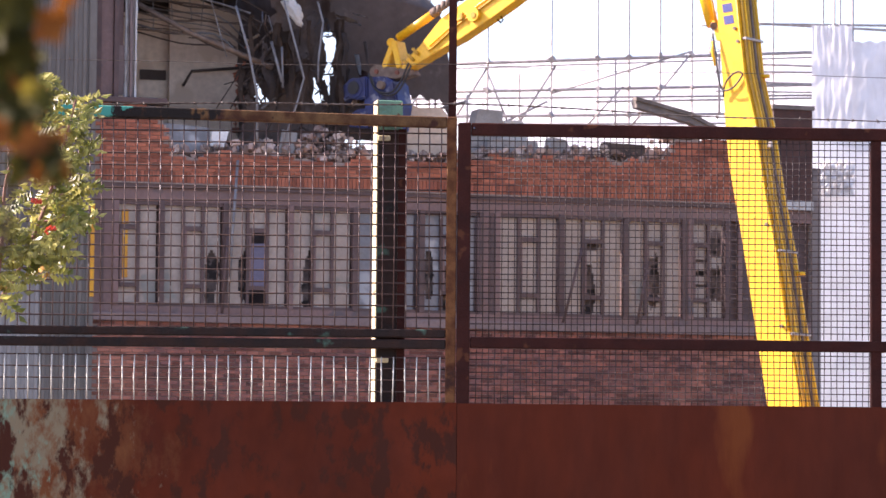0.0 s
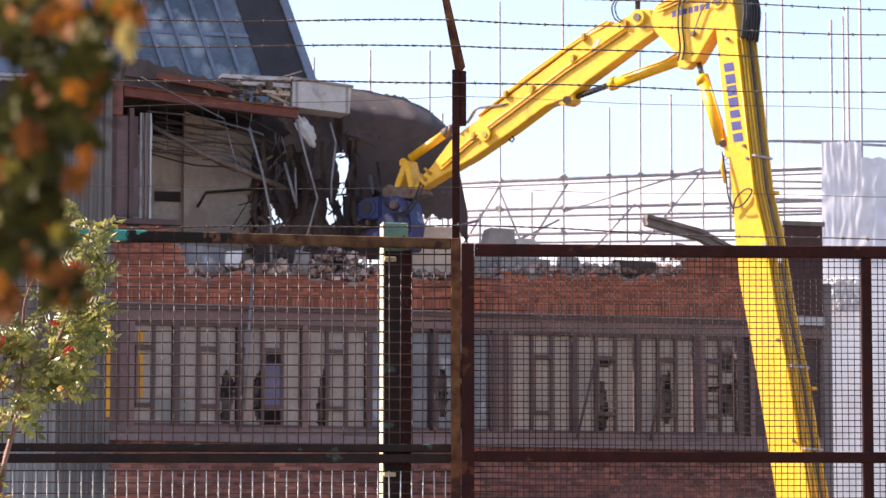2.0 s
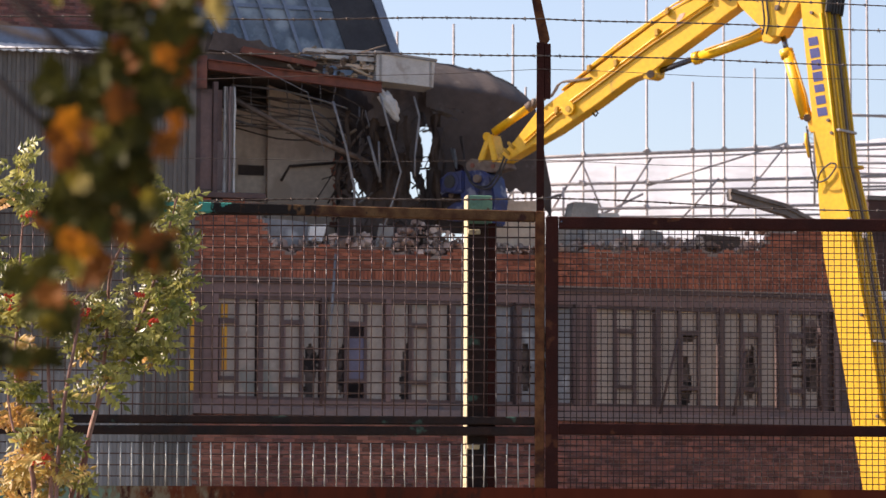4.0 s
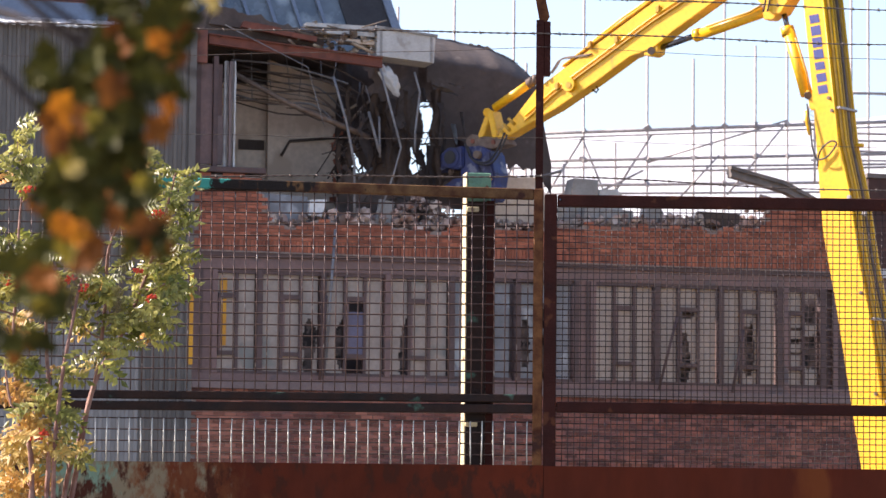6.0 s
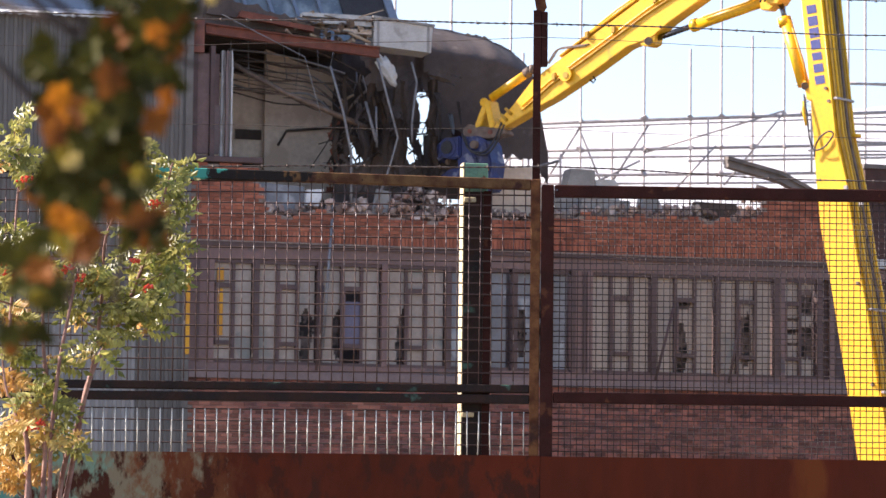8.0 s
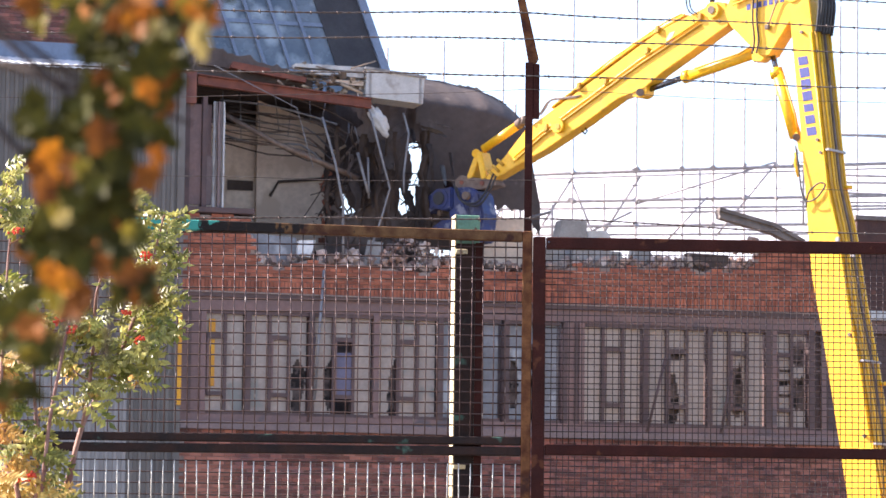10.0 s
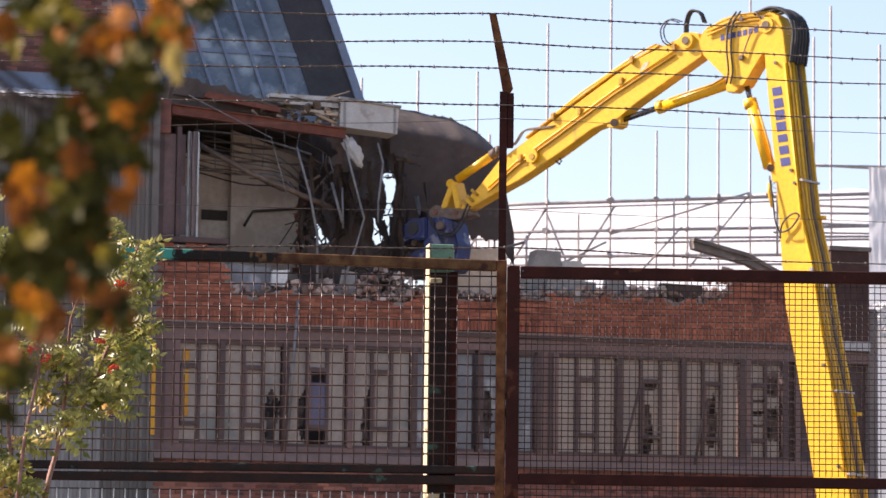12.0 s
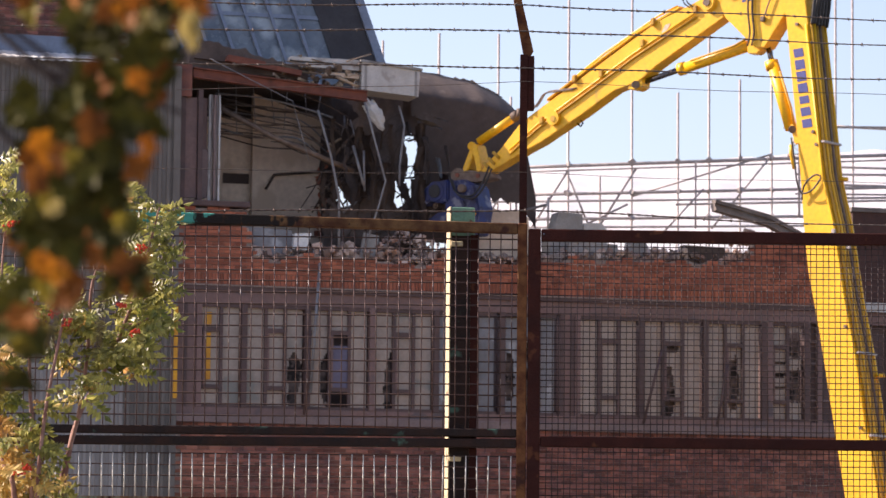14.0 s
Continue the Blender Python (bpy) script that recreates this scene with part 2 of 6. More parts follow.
SCAFF = material("galvanised_scaffold_tube", (0.46, 0.41, 0.385), (0.34, 0.295, 0.275), rough=0.5, metal=0.1, scale=8, bump=0)
SHEETING = material("white_scaffold_sheeting", (0.90, 0.90, 0.90), (0.85, 0.85, 0.86), rough=0.6, scale=0.22, bump=0.08, bump_scale=1.2, translucent=0.35)
YELLOW = material("excavator_yellow_paint", (0.90, 0.50, 0.010), (0.84, 0.45, 0.009), rough=0.42, scale=1.6, stain=(0.5, 0.27, 0.03), stain_scale=2.6, stain_at=0.71, bump=0.03, spec=0.5)
# ochre stands for yellow in shade, lightened for bounced light
YELLOW_SHADED = material("shaded_yellow_ochre", (0.60, 0.33, 0.03), (0.42, 0.23, 0.03), rough=0.6, scale=4, bump=0)
NAVY = material("navy_lettering_paint", (0.05, 0.06, 0.22), (0.07, 0.075, 0.24), rough=0.5, scale=5, bump=0)
STICKER = material("faded_pink_sticker", (0.75, 0.30, 0.22), (0.8, 0.6, 0.45), rough=0.5, scale=5, bump=0)
CHROME = material("oiled_chrome_rod", (0.16, 0.16, 0.17), (0.11, 0.11, 0.12), rough=0.25, metal=1.0, scale=4, bump=0)
HOSE = material("black_rubber_hose", (0.025, 0.025, 0.027), (0.04, 0.038, 0.037), rough=0.6, scale=8, bump=0)
BLUE = material("blue_crusher_paint", (0.020, 0.040, 0.17), (0.035, 0.035, 0.075), rough=0.5, scale=3, stain=(0.17, 0.18, 0.24), stain_scale=3.5, stain_at=0.56)
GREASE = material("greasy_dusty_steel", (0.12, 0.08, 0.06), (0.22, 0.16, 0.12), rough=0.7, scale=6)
BARK = material("rowan_bark", (0.20, 0.085, 0.06), (0.36, 0.21, 0.16), rough=0.7, scale=20, bump=0.2)
ROWAN_TURNED = material("turning_rowan_leaf", (0.62, 0.46, 0.13), (0.60, 0.30, 0.07), rough=0.45, scale=5, vary=0.35, islands=True, bump=0, translucent=0.4)
# bright second tone and wide variation put sun highlights into the leaf colour
ROWAN_LEAF = material("rowan_leaf", (0.16, 0.18, 0.030), (0.52, 0.46, 0.12), rough=0.36, scale=11, vary=0.5, islands=True, bump=0, translucent=0.45)
BERRY = material("rowan_berry", (0.65, 0.06, 0.015), (0.5, 0.04, 0.01), rough=0.3, scale=30, bump=0)
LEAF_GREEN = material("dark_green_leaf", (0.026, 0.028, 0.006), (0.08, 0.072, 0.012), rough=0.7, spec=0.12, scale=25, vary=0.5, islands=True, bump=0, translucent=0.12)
LEAF_ORANGE = material("orange_autumn_leaf", (0.46, 0.17, 0.012), (0.26, 0.08, 0.01), rough=0.6, spec=0.15, scale=25, vary=0.35, islands=True, bump=0, translucent=0.45)
LEAF_BROWN = material("brown_autumn_leaf", (0.13, 0.045, 0.012), (0.24, 0.085, 0.015), rough=0.65, spec=0.12, scale=25, vary=0.4, islands=True, bump=0, translucent=0.3)
LEAF_YELLOW = material("yellow_autumn_leaf", (0.22, 0.165, 0.02), (0.11, 0.09, 0.014), rough=0.6, spec=0.15, scale=25, vary=0.3, islands=True, bump=0, translucent=0.45)
# paler copies of the orange and yellow leaf, coloured as sunlit
LEAF_ORANGE_LIT = material("sunlit_orange_leaf", (0.62, 0.28, 0.10), (0.45, 0.18, 0.05), rough=0.45, spec=0.3, scale=25, vary=0.2, islands=True, bump=0, translucent=0.4)
LEAF_YELLOW_LIT = material("sunlit_yellow_leaf", (0.48, 0.37, 0.12), (0.32, 0.24, 0.07), rough=0.45, spec=0.3, scale=25, vary=0.2, islands=True, bump=0, translucent=0.4)
TWIG = material("dark_twig_bark", (0.06, 0.04, 0.03), rough=0.8, scale=30)
BRICK_SOOT = material("soot_brown_brick", (0.10, 0.05, 0.04), (0.07, 0.038, 0.033), rough=0.9, scale=4, stain=(0.16, 0.07, 0.05), stain_scale=2, stain_at=0.6, bump=0.3, bump_scale=20)
GROUND = material("dusty_rubble_ground", (0.20, 0.175, 0.15), (0.13, 0.115, 0.10), rough=0.95, scale=0.6, stain=(0.27, 0.2, 0.16), stain_scale=0.25, stain_at=0.6, bump=0.5, bump_scale=6)


# ---- mesh helpers ----
def box(bm, x0, x1, y0, y1, z0, z1, bevel=0.0, turn=None):
    made = bmesh.ops.create_cube(bm, size=1.0)["verts"]
    bmesh.ops.scale(bm, vec=(x1 - x0, y1 - y0, z1 - z0), verts=made)
    if bevel:
        edges = list({e for v in made for e in v.link_edges})
        made = list(set(bmesh.ops.bevel(bm, geom=edges, offset=bevel, segments=1, affect="EDGES")["verts"]) | {v for v in made if v.is_valid})
    m = Matrix.Translation(((x0 + x1) / 2, (y0 + y1) / 2, (z0 + z1) / 2))
    bmesh.ops.transform(bm, matrix=m @ turn if turn else m, verts=made)
    return made


def tube(bm, pts, r, sides=8, r_end=None):
    """A round bar through the points, thinning from r to r_end."""
    pts = [Vector(p) for p in pts]
    rings, n = [], len(pts)
    for i, p in enumerate(pts):
        d = (pts[min(i + 1, n - 1)] - pts[max(i - 1, 0)]).normalized()
        side = d.cross(Vector((0, 0, 1)) if abs(d.z) < 0.9 else Vector((0, 1, 0))).normalized()
        up = side.cross(d)
        rad = r if r_end is None else r + (r_end - r) * i / (n - 1)
        rings.append([bm.verts.new(p + rad * (math.cos(k * math.tau / sides) * side + math.sin(k * math.tau / sides) * up)) for k in range(sides)])
    for p, q in zip(rings, rings[1:]):
        for k in range(sides):
            f = bm.faces.new((p[k], p[(k + 1) % sides], q[(k + 1) % sides], q[k]))
            f.smooth = True
    bm.faces.new(rings[0][::-1])
    bm.faces.new(rings[-1])


def curve(pts, k=6):
    """More points along a smooth line through the given ones."""
    P = [Vector(p) for p in pts]
    P = [P[0] * 2 - P[1], *P, P[-1] * 2 - P[-2]]
    out = []
    for a, b, c, d in zip(P, P[1:], P[2:], P[3:]):
        for j in range(k):
            t = j / k
            out.append(0.5 * (2 * b + (c - a) * t + (2 * a - 5 * b + 4 * c - d) * t * t + (3 * b - a - 3 * c + d) * t ** 3))
    return out + [P[-2]]


def prism(bm, outline, place, depth):
    """Extrudes an outline of (a, z) points: place(a, depth, z) gives the point in the world."""
    front = [bm.verts.new(place(a, 0, z)) for a, z in outline]
    back = [bm.verts.new(place(a, depth, z)) for a, z in outline]
    bm.faces.new(front)
    bm.faces.new(back[::-1])
    n = len(front)
    for i in range(n):
        bm.faces.new((front[i], back[i], back[(i + 1) % n], front[(i + 1) % n]))


def chunk(bm, p, size, rng):
    """A broken lump: a jittered box."""
    turn = Euler([rng.uniform(0, 6.3) for _ in range(3)]).to_matrix().to_4x4()
    sx, sy, sz = (size * rng.uniform(0.5, 1.2) for _ in range(3))
    vs = [bm.verts.new(Vector(p) + turn @ Vector((x * sx * rng.uniform(0.6, 1), y * sy * rng.uniform(0.6, 1), z * sz * rng.uniform(0.6, 1))))
          for x in (-0.5, 0.5) for y in (-0.5, 0.5) for z in (-0.5, 0.5)]
    for f in ((0, 1, 3, 2), (4, 6, 7, 5), (0, 4, 5, 1), (2, 3, 7, 6), (0, 2, 6, 4), (1, 5, 7, 3)):
        bm.faces.new([vs[i] for i in f])


def mesh_of(name, bm, mat, bevel=0.0):
    bmesh.ops.recalc_face_normals(bm, faces=bm.faces)
    me = bpy.data.meshes.new(name)
    bm.to_mesh(me)
    bm.free()
    me.materials.append(mat)
    return me


def part(name, bm, mat, parent, label=""):
    ob = new(name, mesh_of(name, bm, mat))
    ob.parent = parent
    ob.matrix_parent_inverse = parent.matrix_basis.inverted() if parent.type == "EMPTY" else Matrix.Identity(4)
    return tagged(ob, label)


def thing(name, base, label, category, group="", kind=""):
    ob = new(name)
    ob.empty_display_size = 0.2
    ob.matrix_basis = Matrix.Translation(base)
    return tagged(ob, label, category, group, kind)


def solid(name, bm, mat, label, category, group="", kind=""):
    return tagged(new(name, mesh_of(name, bm, mat)), label, category, group, kind)


# The building's front: u along it, d into the building, z up.
FAC = Matrix.Translation((-4.807, 69.0, 0)) @ Matrix.Rotation(radians(15.5), 4, "Z")


def F(u, d, z):
    return FAC @ Vector((u, d, z))


def fbm(bm):
    bmesh.ops.transform(bm, matrix=FAC, verts=bm.verts)
    return bm


def fbox(*v, **k):
    bm = bmesh.new()
    box(bm, *v, **k)
    return fbm(bm)


def wbox(*v, **k):
    bm = bmesh.new()
    box(bm, *v, **k)
    return bm


# ---- ground ----
bm = bmesh.new()
bmesh.ops.create_grid(bm, x_segments=60, y_segments=60, size=2500)
for v in bm.verts:
    v.co.y += 1000
solid("ground", bm, GROUND, "dusty ground of the demolition site", "ground", kind="structure")

# ---- fence: two gate panels in one line ----
FY = 15.0


def mesh_wires(gate, mat, x0, x1, z0, z1, pitch, r, upright):
    n = int(((x1 - x0) if upright else (z1 - z0)) / pitch)
    rng = random.Random(int(x0 * 100) + upright)
    for i in range(1, n + 1):
        bm = bmesh.new()
        if upright:
            x = x0 + i * pitch + rng.uniform(-0.0012, 0.0012)
            tube(bm, [(x + rng.uniform(-0.002, 0.002), FY - r, z0), (x + rng.uniform(-0.0012, 0.0012), FY - r + rng.uniform(-0.003, 0.003), (z0 + z1) / 2), (x + rng.uniform(-0.002, 0.002), FY - r, z1)], r, 5)
        else:
            z = z0 + i * pitch + rng.uniform(-0.0012, 0.0012)
            k = 9
            tube(bm, [(x0 + (x1 - x0) * j / k, FY + r, z + rng.uniform(-0.0016, 0.0016)) for j in range(k + 1)], r, 5)
        part("upright_wire" if upright else "cross_wire", bm, mat, gate)


def rail(x0, z0, x1, z1, h, y0, y1, segs=1):
    """A box-section rail between two ends, with slightly rounded edges."""
    bm = bmesh.new()
    L = math.hypot(x1 - x0, z1 - z0)
    turn = Matrix.Rotation(-math.atan2(z1 - z0, x1 - x0), 4, "Y")
    box(bm, -L / 2, L / 2, y0, y1, -h / 2, h / 2, bevel=0.004)
    bmesh.ops.transform(bm, matrix=Matrix.Translation(((x0 + x1) / 2, 0, (z0 + z1) / 2)) @ turn, verts=bm.verts)
    return bm


left = thing("yard_gate", (-0.8, FY, 0), "rusty steel gate panel with coarse welded mesh and peeling turquoise paint", "gate", "yard gates")
part("top_rail", rail(-2.9, 3.338, 0.378, 3.262, 0.044, FY - 0.022, FY + 0.022), RAIL_PAINT, left, "top rail with teal, black and rusty tan paint")
part("upper_middle_rail", rail(-2.9, 2.410, 0.378, 2.407, 0.034, FY - 0.022, FY + 0.022), RUST_DARK, left, "blackened middle rail")
part("lower_middle_rail", rail(-2.9, 2.362, 0.378, 2.364, 0.037, FY - 0.022, FY + 0.022), RUST_DARK, left)
part("end_stile", rail(0.398, 0.06, 0.398, 3.285, 0.040, FY - 0.024, FY + 0.024), RUST_TAN, left, "tan rusted end stile")
mesh_wires(left, WIRE, -2.9, 0.378, 2.425, 3.275, 0.0472, 0.0025, True)
mesh_wires(left, WIRE_DARK, -2.9, 0.378, 2.425, 3.275, 0.0468, 0.0033, False)
# lower uprights get the whiter wire colour that stands for sun on them
mesh_wires(left, WIRE_SUNLIT, -2.9, 0.378, 2.125, 2.312, 0.0472, 0.0028, True)
mesh_wires(left, WIRE_DARK, -2.9, 0.378, 2.125, 2.345, 0.0468, 0.0028, False)
part("kick_sheet", wbox(-2.9, 0.424, FY - 0.034, FY - 0.029, 0.06, 2.130), SHEET_WEAR, left, "dark red sheet with flaking mint paint")

right = thing("yard_gate", (1.3, FY, 0), "dark red steel gate panel with fine square mesh", "gate", "yard gates")
part("hinge_stile", rail(0.449, 0.06, 0.449, 3.262, 0.052, FY - 0.026, FY + 0.026), RUST, right)
part("top_rail", rail(0.477, 3.236, 3.4, 3.226, 0.050, FY - 0.025, FY + 0.025), RUST, right)
part("middle_rail", rail(0.477, 2.373, 3.4, 2.368, 0.044, FY - 0.025, FY + 0.025), RUST, right)
part("stile", rail(2.118, 0.06, 2.118, 3.205, 0.042, FY - 0.020, FY + 0.030), RUST, right)
for z0, z1 in ((2.397, 3.208), (2.126, 2.349)):
    mesh_wires(right, WIRE_FINE, 0.476, 3.4, z0, z1, 0.0256, 0.0019, True)
    mesh_wires(right, WIRE_FINE, 0.476, 3.4, z0, z1, 0.0256, 0.0021, False)
part("kick_sheet", wbox(0.426, 3.4, FY - 0.034, FY - 0.029, 0.06, 2.127), SHEET_RED, right, "dark red oxide sheet")
bm = bmesh.new()
bmesh.ops.create_uvsphere(bm, u_segments=8, v_segments=6, radius=0.006, matrix=Matrix.Translation((0.487, FY - 0.027, 3.238)))
part("bolt", bm, CHROME, right, "bright bolt head")

# tall post with its bent arm
post = thing("fence_post", (0.415, FY + 0.06, 0), "tall rusted angle-steel post with bent arm for barbed wire", "fence post")
part("upright", wbox(0.384, 0.416, FY + 0.028, FY + 0.036, 0, 4.005), RUST, post)
part("flange", wbox(0.416, 0.444, FY + 0.03, FY + 0.075, 3.77, 4.0, bevel=0.003), RUST, post)
bm = bmesh.new()
prism(bm, [(0.405, 3.96), (0.44, 4.02), (0.366, 4.34), (0.335, 4.345)], lambda x, d, z: Vector((x, FY + 0.04 + d, z)), 0.008)
part("bent_arm", bm, RUST_TAN, post, "bent rusty arm")

# green square post behind the gate
gp = thing("gate_post", (0.155, FY + 0.13, 0), "square gate post with peeling pale green paint, sunlit on one side", "gate post")
TURN = Matrix.Rotation(radians(8), 4, "Z")
bm = bmesh.new()
box(bm, -0.05, 0.05, -0.05, 0.05, 0, 3.36, bevel=0.004)
bmesh.ops.transform(bm, matrix=Matrix.Translation((0.144, FY + 0.12, 0)) @ TURN, verts=bm.verts)
part("shaft", bm, POST_GREEN, gp)
# thin plate added on the left face, coloured as that face looks in sun
bm = bmesh.new()
box(bm, -0.056, -0.0505, -0.05, 0.05, 0, 3.362, bevel=0.001)
bmesh.ops.transform(bm, matrix=Matrix.Translation((0.144, FY + 0.12, 0)) @ TURN, verts=bm.verts)
part("side_plate", bm, POST_SUNLIT, gp, "added cream plate with the sunlit side of the post put into its colour")
part("back_stop", wbox(0.182, 0.214, FY + 0.03, FY + 0.05, 2.13, 3.238), RUST, gp, "rusted upright bar bolted to the post")
part("front_bar", wbox(0.101, 0.1815, FY + 0.035, FY + 0.045, 2.13, 3.235), RUST_DARK, gp, "blackened upright bar")
# brackets take the same sun-brightened cream
for z in (3.19, 2.29):
    part("bracket", wbox(0.098, 0.150, FY + 0.026, FY + 0.06, z, z + 0.022, bevel=0.004), POST_SUNLIT, gp)


# barbed wire: height at three places along it
def strand(zl, zm, zr, y, barbs, r=0.0024, seed=1):
    rng = random.Random(seed)
    bm = bmesh.new()

    def at(x):
        s = (x - 0.41) / 2.6
        base = zm + (zl - zm) * max(-s, 0) + (zr - zm) * max(s, 0)
        return base - 0.010 * math.sin(min(abs(s), 1) * math.pi) + 0.004 * math.sin(x * 5 + seed)

    n = 150 if barbs else 30
    for off in ((0, math.pi) if barbs else (0,)):
        pts = []
        for i in range(n + 1):
            x = -2.2 + 5.2 * i / n
            w = x * 90 + off
            k = r * 0.8 if barbs else 0
            pts.append((x, y + k * math.cos(w), at(x) + k * math.sin(w)))
        tube(bm, pts, r, 5)
    if barbs:
        x = -2.15 + rng.uniform(0, 0.1)
        while x < 2.95:
            for q in range(2):
                t = rng.uniform(0.5, 2.6)
                d = Vector((rng.uniform(-0.35, 0.35), math.cos(t), math.sin(t) * (1 if q else -1))).normalized() * 0.0095
                c = Vector((x + q * 0.006, y, at(x)))
                tube(bm, [c - d, c + d], 0.0015, 4, 0.0006)
            bmesh.ops.create_uvsphere(bm, u_segments=6, v_segments=4, radius=0.0054, matrix=Matrix.Translation((x + 0.003, y, at(x))))
            x += 0.108 + rng.uniform(-0.008, 0.008)
    return bm


for i, (zl, zm, zr, y, barbs) in enumerate((
        (4.345, 4.335, 4.255, FY + 0.03, True), (4.226, 4.216, 4.150, FY + 0.03, True), (4.113, 4.108, 4.048, FY + 0.03, True),
        (3.975, 3.950, 3.903, FY + 0.02, True), (3.335, 3.344, 3.270, FY + 0.02, True), (3.82, 3.887, 3.833, FY + 0.02, False), (3.52, 3.500, 3.47, FY + 0.02, False))):
    solid("barbed_wire" if barbs else "plain_wire", strand(zl, zm, zr, y, barbs, 0.0024 if barbs else 0.0013, i), BARB,
          "rusty barbed wire strand strung along the fence top" if barbs else "thin plain wire strung along the fence", "barbed wire" if barbs else "wire", "fence wires")

# ---- building: lower storeys ----
U0, U1 = 0.0, 14.76
Z_SILL, Z_HEAD = 5.76, 7.77
wall = tagged(new("wall_front", mesh_of("wall_front", fbox(U0, U1, 0.012, 0.35, 0.0, 5.458), MORTAR)), "mottled brick front wall below the windows", "wall", kind="structure")
ledge = tagged(new("sill_ledge", mesh_of("sill_ledge", fbox(U0, U1, -0.10, 0.30, 5.46, 5.62, bevel=0.01), SILL)), "long grey painted sill ledge", "sill", kind="structure")
apron = tagged(new("trim_apron", mesh_of("trim_apron", fbox(U0, U1, 0.02, 0.26, 5.62, Z_SILL), MAUVE)), "mauve panel strip under the windows", "trim", kind="structure")
lintel = tagged(new("trim_lintel", mesh_of("trim_lintel", fbox(U0, U1, 0.04, 0.30, Z_HEAD, 8.02), MAUVE)), "mauve painted panel over the windows", "trim", kind="structure")
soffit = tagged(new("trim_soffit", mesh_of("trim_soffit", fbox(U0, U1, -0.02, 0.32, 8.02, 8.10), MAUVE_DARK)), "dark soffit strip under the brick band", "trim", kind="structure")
angle = tagged(new("trim_angle", mesh_of("trim_angle", fbox(U0, U1, -0.05, 0.30, 8.10, 8.125), MORTAR)), "pale steel angle carrying the brick band", "trim", kind="structure")
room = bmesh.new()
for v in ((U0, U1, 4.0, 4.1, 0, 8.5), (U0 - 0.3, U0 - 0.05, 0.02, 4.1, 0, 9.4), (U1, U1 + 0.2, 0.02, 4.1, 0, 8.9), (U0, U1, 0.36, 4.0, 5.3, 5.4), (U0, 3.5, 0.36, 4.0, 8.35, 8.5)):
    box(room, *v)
tagged(new("wall_inside", mesh_of("wall_inside", fbm(room), INTERIOR)), "rear walls and slabs of the gutted storey, lightened for leaking daylight", "wall", kind="structure")


def broken(u0, u1, z0, z1, holes, seed):
    """A pane as a fine grid with ragged holes knocked out: holes of (u, z, ru, rz)."""
    nu, nz = 10, 34
    bm = bmesh.new()
    g = [[bm.verts.new((u0 + (u1 - u0) * i / nu + (0.008 * noise.noise((i * 3.1, k * 2.3, seed)) if 0 < i < nu else 0), 0.16, z0 + (z1 - z0) * k / nz)) for i in range(nu + 1)] for k in range(nz + 1)]
    for k in range(nz):
        for i in range(nu):
            u, z = u0 + (u1 - u0) * (i + 0.5) / nu, z0 + (z1 - z0) * (k + 0.5) / nz
            if any(((u - a) / ra) ** 2 + ((z - c) / rc) ** 2 < 1 + 0.5 * noise.noise((u * 9, z * 9, seed)) for a, c, ra, rc in holes):
                continue
            bm.faces.new((g[k][i], g[k][i + 1], g[k + 1][i + 1], g[k + 1][i]))
    return fbm(bm)


# bays: left mullion, right mullion, light edges and what each light holds
BAYS = [(0.45, 1.34, 2), (1.34, 2.60, 3), (2.60, 3.89, 3), (3.89, 5.19, 3), (5.19, 6.48, 3), (6.54, 7.72, 3), (8.09, 9.43, 3), (9.43, 10.78, 3), (10.78, 12.03, 3), (12.15, 12.95, 2)]
HOLES = {(1, 2): [(2.36, 6.45, 0.13, 0.42), (2.33, 5.98, 0.1, 0.25)], (3, 0): [(4.29, 6.1, 0.13, 0.7), (4.33, 6.75, 0.06, 0.2)], (2, 0): [(2.98, 6.4, 0.09, 0.5)],
         (4, 1): [(5.86, 6.4, 0.12, 0.6)], (5, 0): [(6.72, 6.5, 0.1, 0.5)], (5, 1): [(7.05, 6.2, 0.14, 0.55), (7.1, 7.0, 0.05, 0.2)], (7, 1): [(10.05, 6.3, 0.12, 0.5), (10.05, 7.2, 0.2, 0.12)], (8, 1): [(11.4, 6.5, 0.14, 0.55)], (9, 0): [(12.33, 6.95, 0.2, 0.04), (12.36, 6.7, 0.16, 0.05), (12.42, 6.45, 0.12, 0.05)], (9, 1): [(12.75, 6.5, 0.2, 0.35), (12.72, 7.3, 0.15, 0.3)]}
